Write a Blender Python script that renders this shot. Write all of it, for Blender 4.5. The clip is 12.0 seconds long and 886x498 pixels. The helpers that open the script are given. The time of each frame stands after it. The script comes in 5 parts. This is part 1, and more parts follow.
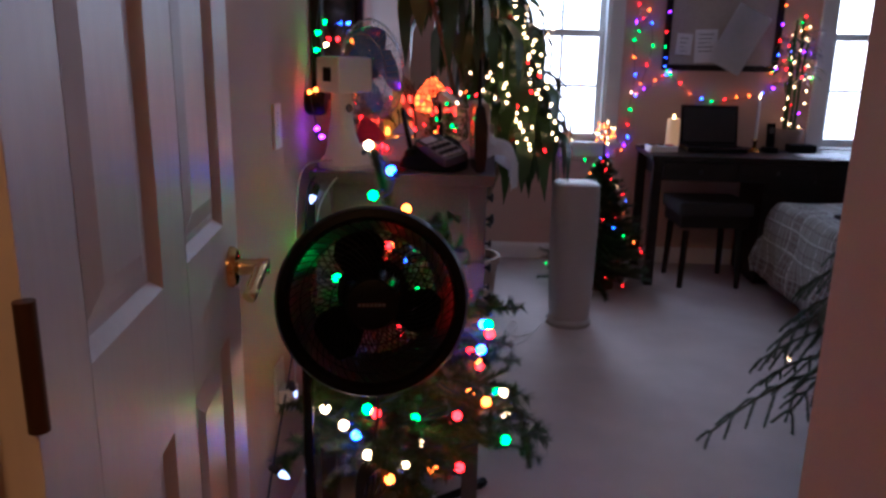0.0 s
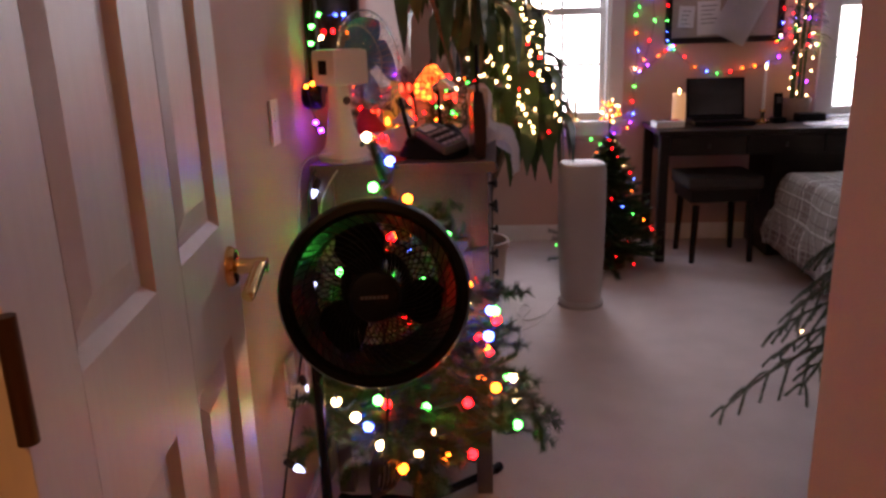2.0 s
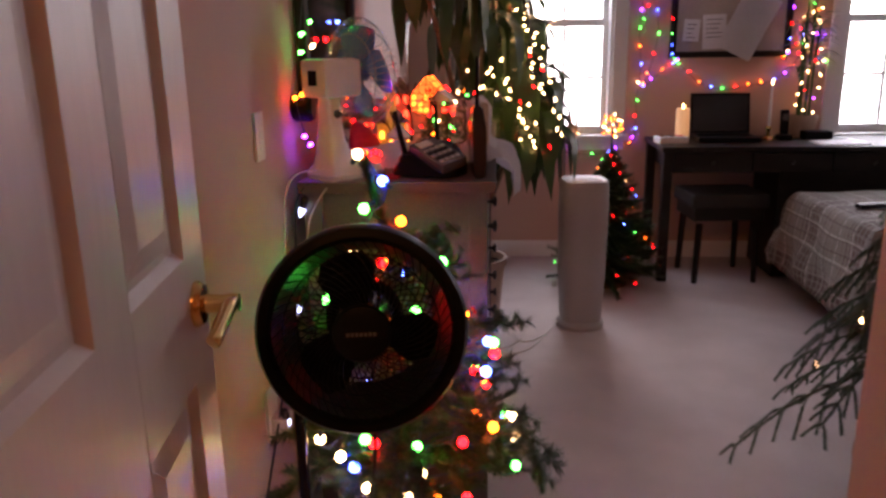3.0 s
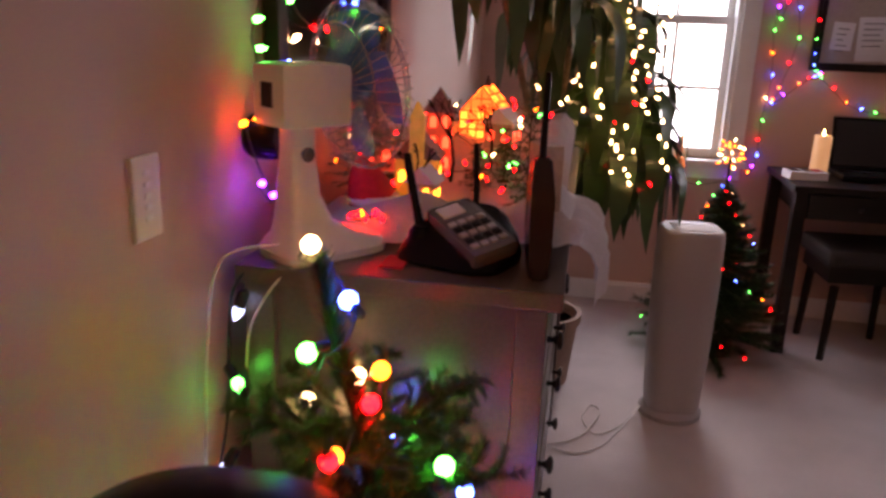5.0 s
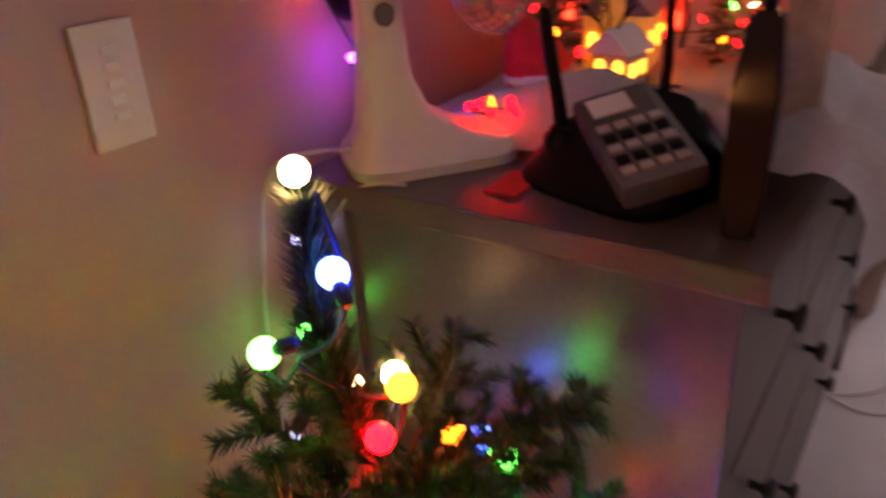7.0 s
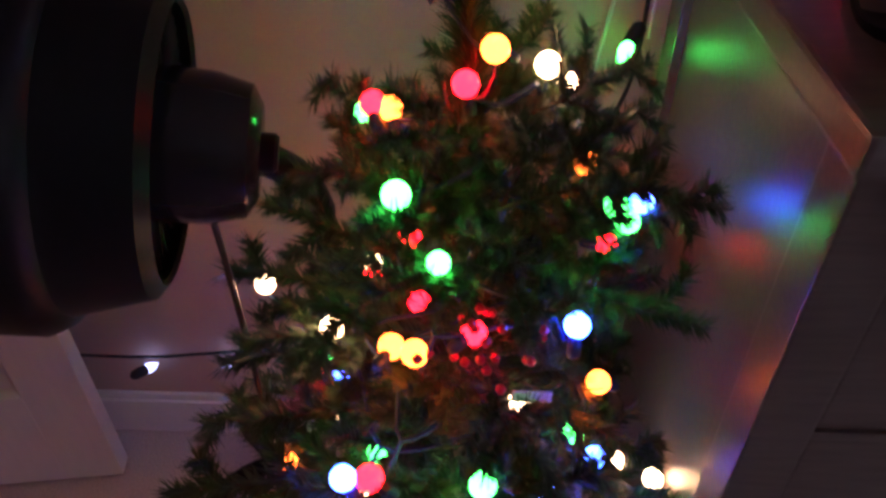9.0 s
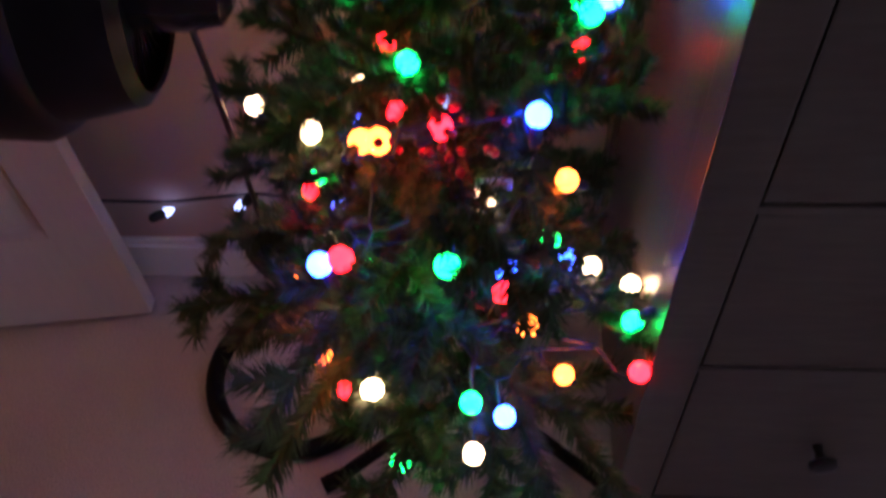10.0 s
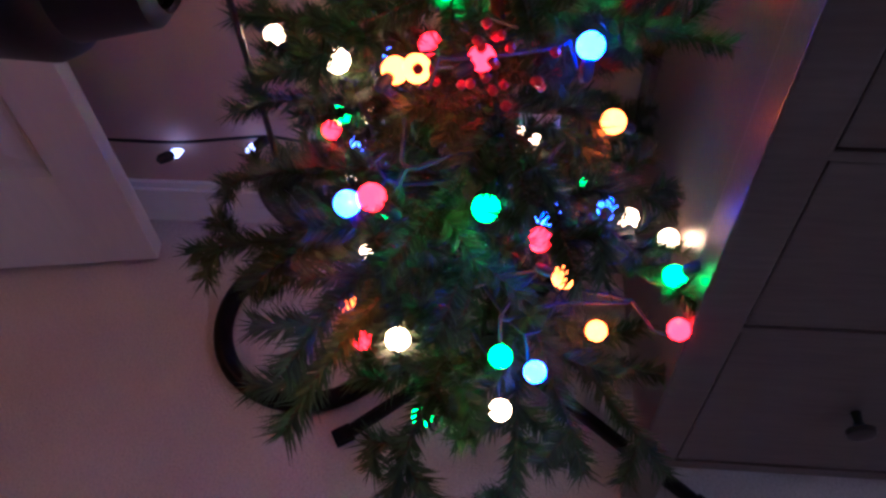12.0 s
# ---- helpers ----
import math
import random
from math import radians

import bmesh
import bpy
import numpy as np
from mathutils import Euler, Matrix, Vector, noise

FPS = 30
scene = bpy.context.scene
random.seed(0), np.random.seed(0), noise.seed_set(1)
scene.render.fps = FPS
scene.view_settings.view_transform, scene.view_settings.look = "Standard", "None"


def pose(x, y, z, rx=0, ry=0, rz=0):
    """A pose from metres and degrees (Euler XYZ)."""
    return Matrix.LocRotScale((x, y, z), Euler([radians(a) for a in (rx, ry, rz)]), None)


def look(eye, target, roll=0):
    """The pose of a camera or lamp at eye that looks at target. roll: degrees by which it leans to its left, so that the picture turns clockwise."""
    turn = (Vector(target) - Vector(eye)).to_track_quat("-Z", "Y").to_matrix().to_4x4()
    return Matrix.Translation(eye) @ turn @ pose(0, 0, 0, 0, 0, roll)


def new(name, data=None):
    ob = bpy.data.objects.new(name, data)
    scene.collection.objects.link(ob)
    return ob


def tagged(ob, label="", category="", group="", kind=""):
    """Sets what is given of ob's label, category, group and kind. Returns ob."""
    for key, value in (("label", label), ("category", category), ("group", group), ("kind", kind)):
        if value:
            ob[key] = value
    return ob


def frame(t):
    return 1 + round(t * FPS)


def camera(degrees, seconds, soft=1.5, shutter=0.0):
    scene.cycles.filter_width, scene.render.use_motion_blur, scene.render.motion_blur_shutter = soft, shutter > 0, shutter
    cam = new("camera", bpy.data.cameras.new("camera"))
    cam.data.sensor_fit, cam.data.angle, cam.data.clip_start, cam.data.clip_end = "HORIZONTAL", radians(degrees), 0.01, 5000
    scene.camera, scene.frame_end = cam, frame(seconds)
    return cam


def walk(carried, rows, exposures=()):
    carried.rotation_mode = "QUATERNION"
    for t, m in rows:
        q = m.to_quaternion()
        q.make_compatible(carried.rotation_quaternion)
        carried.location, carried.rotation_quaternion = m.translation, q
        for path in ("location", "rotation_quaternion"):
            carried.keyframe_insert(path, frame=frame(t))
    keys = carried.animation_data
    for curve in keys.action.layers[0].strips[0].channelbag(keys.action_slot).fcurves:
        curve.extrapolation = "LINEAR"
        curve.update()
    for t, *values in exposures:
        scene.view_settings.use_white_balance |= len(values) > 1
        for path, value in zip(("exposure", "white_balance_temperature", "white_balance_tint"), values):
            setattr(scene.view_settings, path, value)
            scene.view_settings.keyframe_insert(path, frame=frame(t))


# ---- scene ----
cam = camera(60.6, 12.0, soft=2.8, shutter=0.5)
PATH = [
    (0, (0.496, -1.923, 1.258), (0.384, 0.01, 0.758), 1.1),
    (0.5, (0.507, -1.907, 1.263), (0.375, 0.016, 0.731), -1.0),
    (1, (0.515, -1.919, 1.265), (0.391, 0.008, 0.744), -1.6),
    (1.5, (0.526, -1.923, 1.263), (0.408, 0.001, 0.729), -1.7),
    (2, (0.521, -1.918, 1.263), (0.372, 0.004, 0.727), -1.9),
    (2.5, (0.522, -1.89, 1.277), (0.361, 0.029, 0.739), -2.2),
    (2.7, (0.517, -1.858, 1.268), (0.388, 0.072, 0.759), -1.1),
    (4.3, (0.507, -1.294, 1.271), (0.117, 0.58, 0.692), 0.2),
    (4.5, (0.527, -1.212, 1.287), (0.073, 0.653, 0.727), 0.1),
    (5, (0.521, -1.0, 1.292), (0.183, 0.893, 0.744), 2.0),
    (5.5, (0.497, -0.855, 1.283), (0.204, 1.023, 0.661), -1.5),
    (6, (0.506, -0.773, 1.256), (0.108, 1.042, 0.517), -1.5),
    (6.5, (0.573, -0.665, 1.244), (-0.087, 1.025, 0.401), -2.7),
    (6.7, (0.583, -0.623, 1.24), (-0.204, 0.996, 0.369), -3.1),
    (8.5, (0.759, -0.221, 1.178), (-0.895, -0.303, 0.057), -4.6),
    (8.7, (0.803, -0.234, 1.188), (-0.739, -0.361, -0.079), -3.9),
    (9, (0.846, -0.228, 1.163), (-0.677, -0.279, -0.132), -0.1),
    (9.3, (0.891, -0.205, 1.157), (-0.62, -0.441, -0.133), -5.7),
    (9.5, (0.933, -0.188, 1.179), (-0.537, -0.397, -0.161), -2.5),
    (10, (0.92, -0.163, 1.122), (-0.394, -0.314, -0.378), -4.4),
    (10.5, (0.905, -0.189, 1.08), (-0.298, -0.361, -0.508), -4.0),
    (11, (0.897, -0.197, 1.071), (-0.326, -0.348, -0.504), -3.1),
    (11.5, (0.896, -0.202, 1.067), (-0.33, -0.347, -0.506), -2.7),
    (12, (0.903, -0.196, 1.077), (-0.331, -0.345, -0.489), -3.0),
]
EXPOSURES = [(0.0, 0.25, 5050, 16), (0.6, 0.5, 5600, 20), (1.2, 0.75, 6200, 24), (2.7, 0.8, 6700, 28), (4.3, 0.75, 6900, 30), (6.7, 0.8, 7000, 32), (8.3, 0.4, 6300, 37), (9.3, 0.35, 5600, 33), (10.0, 0.15, 5400, 28), (10.7, 0.27, 5100, 32), (12.0, 0.32, 4950, 33)]
walk(cam, [(t, look(eye, target, roll)) for t, eye, target, roll in PATH], EXPOSURES)

# ---- world and large lights ----
world = bpy.data.worlds.new("overcast")
scene.world = world
world.use_nodes = True
wn = world.node_tree.nodes
sky = wn.new("ShaderNodeTexSky")
sky.sky_type = "NISHITA"
sky.sun_disc = False
sky.sun_elevation, sky.sun_rotation = radians(28), radians(20)
wn["Background"].inputs["Strength"].default_value = 0.12
world.node_tree.links.new(sky.outputs["Color"], wn["Background"].inputs["Color"])


def lamp(name, kind, m, energy, color, **more):
    data = bpy.data.lights.new(name, kind)
    data.energy, data.color = energy, color
    for key, value in more.items():
        if key == "angle":
            data.angle = value
        elif key == "size":
            data.shape, data.size, data.size_y = "RECTANGLE", value[0], value[1]
        elif key == "radius":
            data.shadow_soft_size = value
        elif key == "spread":
            data.spread = value
    ob = new(name, data)
    ob.matrix_world = m
    return ob


lamp("overcast_sun", "SUN", look((1.0, 8.0, 6.0), (1.0, 2.0, 0.0)), 0.6, (1.0, 0.97, 0.93), angle=radians(30))
SKY_LIGHT = 12.0
lamp("window_daylight", "AREA", look((0.915, 2.97, 1.38), (0.915, 0.0, 0.9)), SKY_LIGHT, (0.80, 0.90, 1.0), size=(0.62, 1.36))
lamp("window_daylight", "AREA", look((2.75, 2.97, 1.38), (2.75, 0.0, 0.9)), SKY_LIGHT, (0.80, 0.90, 1.0), size=(0.62, 1.36))
lamp("hall_lamp", "AREA", look((0.35, -2.9, 2.35), (0.35, -1.2, 0.6)), 6.0, (1.0, 0.42, 0.11), size=(0.3, 0.3))


# ---- materials ----
def mat(name, color, rough=0.6, metal=0.0, grain=0.0, scale=40.0, bump=0.0, blotch=0.0, blotch_scale=3.0, glow=None, strength=0.0, stretch=None, clear=0.0, island=0.0):
    m = bpy.data.materials.new(name)
    m.use_nodes = True
    nt = m.node_tree
    n, link = nt.nodes, nt.links.new
    p = n["Principled BSDF"]
    p.inputs["Base Color"].default_value = (*color, 1)
    p.inputs["Roughness"].default_value = rough
    p.inputs["Metallic"].default_value = metal
    if clear:
        p.inputs["Transmission Weight"].default_value = clear
    if glow:
        p.inputs["Emission Color"].default_value = (*glow, 1)
        p.inputs["Emission Strength"].default_value = strength
    coords = n.new("ShaderNodeTexCoord").outputs["Object"]
    if stretch:
        mp = n.new("ShaderNodeMapping")
        mp.inputs["Scale"].default_value = stretch
        link(coords, mp.inputs["Vector"])
        coords = mp.outputs["Vector"]
    last = None
    for amount, size in ((grain, scale), (blotch, blotch_scale)):
        if not amount:
            continue
        tex = n.new("ShaderNodeTexNoise")
        tex.inputs["Scale"].default_value = size
        tex.inputs["Detail"].default_value = 4
        link(coords, tex.inputs["Vector"])
        ramp = n.new("ShaderNodeMapRange")
        ramp.inputs["From Min"].default_value, ramp.inputs["From Max"].default_value = 0.3, 0.7
        ramp.inputs["To Min"].default_value, ramp.inputs["To Max"].default_value = 1 - amount, 1 + amount
        link(tex.outputs["Fac"], ramp.inputs["Value"])
        mul = n.new("ShaderNodeVectorMath")
        mul.operation = "SCALE"
        if last:
            link(last, mul.inputs[0])
        else:
            mul.inputs[0].default_value = color
        link(ramp.outputs["Result"], mul.inputs["Scale"])
        last = mul.outputs["Vector"]
        if bump and size == scale:
            b = n.new("ShaderNodeBump")
            b.inputs["Strength"].default_value = bump
            b.inputs["Distance"].default_value = 0.004
            link(tex.outputs["Fac"], b.inputs["Height"])
            link(b.outputs["Normal"], p.inputs["Normal"])
    if island:
        geo = n.new("ShaderNodeNewGeometry")
        ramp = n.new("ShaderNodeMapRange")
        ramp.inputs["To Min"].default_value, ramp.inputs["To Max"].default_value = 1 - island, 1 + island
        link(geo.outputs["Random Per Island"], ramp.inputs["Value"])
        mul = n.new("ShaderNodeVectorMath")
        mul.operation = "SCALE"
        if last:
            link(last, mul.inputs[0])
        else:
            mul.inputs[0].default_value = color
        link(ramp.outputs["Result"], mul.inputs["Scale"])
        last = mul.outputs["Vector"]
    if last:
        link(last, p.inputs["Base Color"])
    return m


WALL = mat("wall_paint", (0.55, 0.375, 0.30), 0.72, grain=0.03, scale=220, bump=0.08, blotch=0.05, blotch_scale=1.5)
CEIL = mat("ceiling_paint", (0.78, 0.76, 0.73), 0.9, grain=0.03, scale=150, bump=0.1, blotch=0.03)
TRIM = mat("white_trim_paint", (0.78, 0.77, 0.75), 0.38, grain=0.02, scale=60, bump=0.03, blotch=0.04, blotch_scale=4)
DOOR = mat("white_door_paint", (0.65, 0.63, 0.61), 0.35, grain=0.03, scale=90, bump=0.06, blotch=0.03, blotch_scale=2, stretch=(1, 1, 0.15))
CARPET = mat("carpet_pile", (0.56, 0.50, 0.48), 0.95, grain=0.14, scale=260, bump=0.9, blotch=0.07, blotch_scale=5)
GREYWOOD = mat("grey_brown_stain", (0.092, 0.071, 0.060), 0.35, grain=0.16, scale=30, bump=0.08, blotch=0.1, blotch_scale=3, stretch=(6, 0.6, 6))
GAP = mat("shadow_gap", (0.02, 0.018, 0.016), 0.8, blotch=0.2)
BLACKWOOD = mat("black_brown_wood", (0.014, 0.011, 0.009), 0.45, grain=0.2, scale=25, bump=0.06, blotch=0.2, stretch=(0.5, 6, 6))
BLACKPL = mat("black_plastic", (0.006, 0.006, 0.007), 0.38, grain=0.15, scale=200, bump=0.05, blotch=0.2)
GLOSSBLACK = mat("gloss_black", (0.01, 0.01, 0.012), 0.16, blotch=0.2)
WHITEPL = mat("white_plastic", (0.72, 0.68, 0.62), 0.35, grain=0.02, scale=80, bump=0.02, blotch=0.05)
for dark, sheen in ((BLACKPL, 0.08), (GLOSSBLACK, 0.2), (BLACKWOOD, 0.22)):
    dark.node_tree.nodes["Principled BSDF"].inputs["Specular IOR Level"].default_value = sheen
GREYPL = mat("purifier_shell", (0.38, 0.36, 0.35), 0.5, grain=0.03, scale=120, bump=0.05, blotch=0.05)
SILVER = mat("silver_plastic", (0.17, 0.165, 0.165), 0.26, metal=0.5, grain=0.05, blotch=0.1)
BRASS = mat("brass", (0.75, 0.52, 0.22), 0.18, metal=1.0, blotch=0.1, blotch_scale=20)
BRONZE = mat("dark_bronze", (0.10, 0.055, 0.03), 0.4, metal=0.8, blotch=0.2)
KNOB = mat("black_knob", (0.015, 0.013, 0.012), 0.3, blotch=0.2)
BLUEBLADE = mat("blue_blade", (0.05, 0.16, 0.42), 0.12, clear=0.55, blotch=0.05)
WIRE = mat("green_wire", (0.012, 0.03, 0.018), 0.5, blotch=0.2)
BLUEWIRE = mat("navy_wire", (0.02, 0.04, 0.11), 0.45, blotch=0.2)
CABLE = mat("white_cable", (0.6, 0.56, 0.52), 0.5, blotch=0.1)
DARKCABLE = mat("black_cable", (0.012, 0.012, 0.013), 0.5, blotch=0.2)
NEEDLE = mat("fir_needle", (0.034, 0.072, 0.024), 0.45, island=0.6)
TWIG = mat("fir_twig", (0.09, 0.06, 0.03), 0.8, grain=0.3, scale=60)
PINE = mat("norfolk_needle", (0.06, 0.10, 0.05), 0.5, island=0.3)
LEAF = mat("dracaena_leaf", (0.035, 0.085, 0.022), 0.28, island=0.35, stretch=(1, 1, 1), grain=0.2, scale=14)
CANE = mat("cane_bark", (0.22, 0.16, 0.1), 0.85, grain=0.3, scale=50, bump=0.4)
TERRA = mat("pot_clay", (0.36, 0.25, 0.19), 0.7, grain=0.08, scale=40, bump=0.1, blotch=0.1)
SOIL = mat("soil", (0.05, 0.035, 0.025), 0.95, grain=0.4, scale=90, bump=0.8)
SNOWCLOTH = mat("snow_cloth", (0.80, 0.78, 0.80), 0.9, grain=0.05, scale=150, bump=0.4, blotch=0.04)
# the flame's light through the wax is put in as faint orange emission
GLOWWAX = mat("glowing_candle_wax", (0.75, 0.62, 0.45), 0.5, glow=(1.0, 0.5, 0.18), strength=0.25, blotch=0.05)
FLAME = mat("flame", (1, 0.7, 0.3), 0.5, glow=(1.0, 0.6, 0.2), strength=14)
PAPER = mat("paper", (0.74, 0.74, 0.76), 0.8, grain=0.03, blotch=0.06)
INK = mat("ink", (0.08, 0.08, 0.1), 0.7, blotch=0.2)
BOARD = mat("pin_board", (0.42, 0.36, 0.31), 0.8, grain=0.12, scale=160, bump=0.2, blotch=0.08)
RED = mat("red_felt", (0.55, 0.03, 0.03), 0.85, grain=0.12, scale=90, bump=0.3)
BERRY = mat("red_berry", (0.45, 0.02, 0.03), 0.3, blotch=0.2)
ROUTER = mat("dark_gloss_shell", (0.028, 0.018, 0.017), 0.14, metal=0.2, blotch=0.15)
SCREEN = mat("dark_screen", (0.01, 0.01, 0.012), 0.12, blotch=0.1)
STONE = mat("painted_ceramic", (0.5, 0.42, 0.36), 0.6, grain=0.2, scale=60, bump=0.3, blotch=0.15)
ROOF = mat("ceramic_roof", (0.28, 0.2, 0.18), 0.6, grain=0.2, scale=70, bump=0.3)
CLEARPL = mat("clear_cage", (0.75, 0.78, 0.85), 0.1, clear=0.85)
SEAT = mat("dark_seat", (0.018, 0.015, 0.015), 0.7, grain=0.15, scale=120, bump=0.2)
GLASS = bpy.data.materials.new("window_glass")
GLASS.use_nodes = True
gn = GLASS.node_tree.nodes
gp = gn["Principled BSDF"]
gp.inputs["Roughness"].default_value = 0.0
gp.inputs["Transmission Weight"].default_value = 1.0
gp.inputs["IOR"].default_value = 1.01


def bulb_mat(name, color, strength):
    return mat(name, tuple(0.5 * c + 0.04 for c in color), 0.3, glow=color, strength=strength)


GLOW = 20.0
HUES = {"r": ("red", (1.0, 0.006, 0.004), 1.0), "g": ("green", (0.02, 1.0, 0.075), 0.8), "b": ("blue", (0.04, 0.10, 1.0), 1.5), "y": ("amber", (1.0, 0.12, 0.004), 1.0),
        "w": ("warm_white", (1.0, 0.58, 0.23), 1.0), "p": ("violet", (0.22, 0.02, 1.0), 1.7)}
BULB = {k: bulb_mat(n + "_bulb", col, GLOW * f) for k, (n, col, f) in HUES.items()}
BULB["c"] = bulb_mat("clear_bulb", (0.5, 0.6, 1.0), 3.0)
TINY = {k: bulb_mat(n + "_mini_bulb", col, 12.0 * f) for k, (n, col, f) in HUES.items()}


# ---- mesh helpers ----
def V(*a):
    return Vector(a)


def box(bm, x0, y0, z0, x1, y1, z1, bevel=0.0, m=None):
    g = bmesh.ops.create_cube(bm, size=1.0, matrix=Matrix.Translation(((x0 + x1) / 2, (y0 + y1) / 2, (z0 + z1) / 2)) @ Matrix.Diagonal((abs(x1 - x0), abs(y1 - y0), abs(z1 - z0), 1)))
    vs = g["verts"]
    if bevel:
        es = list({e for v in vs for e in v.link_edges})
        r = bmesh.ops.bevel(bm, geom=es, offset=bevel, segments=2, affect="EDGES", profile=0.7)
        vs = list({v for f in r["faces"] for v in f.verts})
        vs = [v for v in bm.verts if v in set(vs)]
    if m:
        bmesh.ops.transform(bm, matrix=m, verts=vs)
    return bm


def lathe(bm, rings, seg=24, m=None, cap=True):
    """rings: (radius, z) from bottom to top."""
    m = m or Matrix()
    rows = []
    for r, z in rings:
        rows.append([bm.verts.new(m @ V(r * math.cos(2 * math.pi * k / seg), r * math.sin(2 * math.pi * k / seg), z)) for k in range(seg)])
    for a, b in zip(rows, rows[1:]):
        for k in range(seg):
            bm.faces.new((a[k], a[(k + 1) % seg], b[(k + 1) % seg], b[k]))
    if cap:
        bm.faces.new(rows[0][::-1])
        bm.faces.new(rows[-1])
    return bm


def tube(bm, pts, r, seg=8, taper=1.0, closed=False, flat=1.0):
    pts = [Vector(p) for p in pts]
    n = len(pts)
    rows = []
    side = None
    for i, p in enumerate(pts):
        a = pts[(i - 1) % n] if (closed or i) else p
        b = pts[(i + 1) % n] if (closed or i < n - 1) else p
        d = (b - a).normalized()
        if side is None:
            side = d.cross(V(0, 0, 1))
            if side.length < 0.1:
                side = V(1, 0, 0)
        side = (side - d * side.dot(d)).normalized()
        up = d.cross(side)
        rr = r * (1 + (taper - 1) * i / max(1, n - 1))
        rows.append([bm.verts.new(p + rr * (math.cos(2 * math.pi * k / seg) * side + flat * math.sin(2 * math.pi * k / seg) * up)) for k in range(seg)])
    last = n if closed else n - 1
    for i in range(last):
        a, b = rows[i], rows[(i + 1) % n]
        for k in range(seg):
            bm.faces.new((a[k], a[(k + 1) % seg], b[(k + 1) % seg], b[k]))
    if not closed:
        bm.faces.new(rows[0][::-1])
        bm.faces.new(rows[-1])
    return bm


def smooth_path(pts, steps=6):
    pts = [Vector(p) for p in pts]
    out = []
    for i in range(len(pts) - 1):
        p0, p1, p2, p3 = pts[max(0, i - 1)], pts[i], pts[i + 1], pts[min(len(pts) - 1, i + 2)]
        for s in range(steps):
            t = s / steps
            out.append(0.5 * ((2 * p1) + (p2 - p0) * t + (2 * p0 - 5 * p1 + 4 * p2 - p3) * t * t + (3 * p1 - p0 - 3 * p2 + p3) * t ** 3))
    return out + [pts[-1]]


def mesh_of(name, bm, material, smooth=False):
    me = bpy.data.meshes.new(name)
    bmesh.ops.recalc_face_normals(bm, faces=bm.faces)
    bm.to_mesh(me)
    bm.free()
    for mm in (material if isinstance(material, (list, tuple)) else [material]):
        me.materials.append(mm)
    if smooth:
        me.shade_smooth()
        me.set_sharp_from_angle(angle=radians(38))
    return me


def part(name, bm, material, parent=None, label="", smooth=False):
    ob = new(name, mesh_of(name, bm, material, smooth))
    if parent:
        ob.parent = parent
    return tagged(ob, label) if label else ob


def thing(name, x, y, z, label, category, rz=0.0, group="", kind=""):
    e = new(name)
    e.empty_display_size = 0.05
    e.matrix_world = pose(x, y, z, 0, 0, rz)
    return tagged(e, label, category, group, kind)


def structure(name, bm, material, label, category="wall", smooth=False):
    return tagged(part(name, bm, material, None, "", smooth), label, category, kind="structure")


def B():
    return bmesh.new()


def blob(bm, p, r, u=8, v=6, squash=1.0):
    bmesh.ops.create_uvsphere(bm, u_segments=u, v_segments=v, radius=r, matrix=Matrix.Translation(p) @ Matrix.Diagonal((1, 1, squash, 1)))


# ---- room shell ----
NY = 2.80      # inner face of the north wall
EX = 4.3       # inner face of the east wall
H = 2.44
bm = B(); box(bm, -0.45, -4.2, -0.12, EX + 0.15, NY + 0.15, 0.0)
structure("floor", bm, CARPET, "pale beige cut-pile carpet over the whole bedroom floor", "carpet")
bm = B(); box(bm, -0.45, -4.2, H, EX + 0.15, NY + 0.15, H + 0.12)
structure("ceiling", bm, CEIL, "plain white painted bedroom ceiling", "ceiling")
bm = B(); box(bm, -0.14, -1.47, 0, 0, NY + 0.14, H)
structure("wall_west", bm, WALL, "beige painted wall behind the dresser and the tree")
bm = B(); box(bm, EX, -0.745, 0, EX + 0.14, NY + 0.14, H)
structure("wall_east", bm, WALL, "beige painted wall beyond the bed")
WINS = ((0.64, 1.19), (2.475, 3.025))
WZ0, WZ1 = 0.75, 2.03
bm = B()
for x0, x1 in ((0, WINS[0][0]), (WINS[0][1], WINS[1][0]), (WINS[1][1], EX)):
    box(bm, x0, NY, 0, x1, NY + 0.14, H)
for x0, x1 in WINS:
    box(bm, x0, NY, 0, x1, NY + 0.14, WZ0)
    box(bm, x0, NY, WZ1, x1, NY + 0.14, H)
structure("wall_north", bm, WALL, "beige painted wall with two sash windows above the desk")
bm = B()
box(bm, -0.14, -1.59, 0, 0.163, -1.47, H)
box(bm, 0.163, -1.59, 2.06, 1.04, -1.47, H)
structure("wall_south", bm, WALL, "painted wall round the bedroom doorway")
bm = B()
box(bm, 1.04, -1.59, 0, 1.16, -0.865, H)
box(bm, 1.04, -0.865, 0, EX + 0.14, -0.745, H)
structure("wall_closet", bm, WALL, "plain beige wall corner beside the bedroom entry")
bm = B()
box(bm, -0.44, -4.2, 0, -0.3, -1.59, H)
box(bm, -0.3, -1.59, 0, -0.14, -1.47, H)
box(bm, 1.4, -4.2, 0, 1.52, -1.59, H)
box(bm, 1.16, -1.59, 0, 1.52, -1.47, H)
box(bm, -0.3, -4.2, 0, 1.4, -4.08, H)
structure("wall_hall", bm, WALL, "plain hallway walls behind the bedroom doorway")


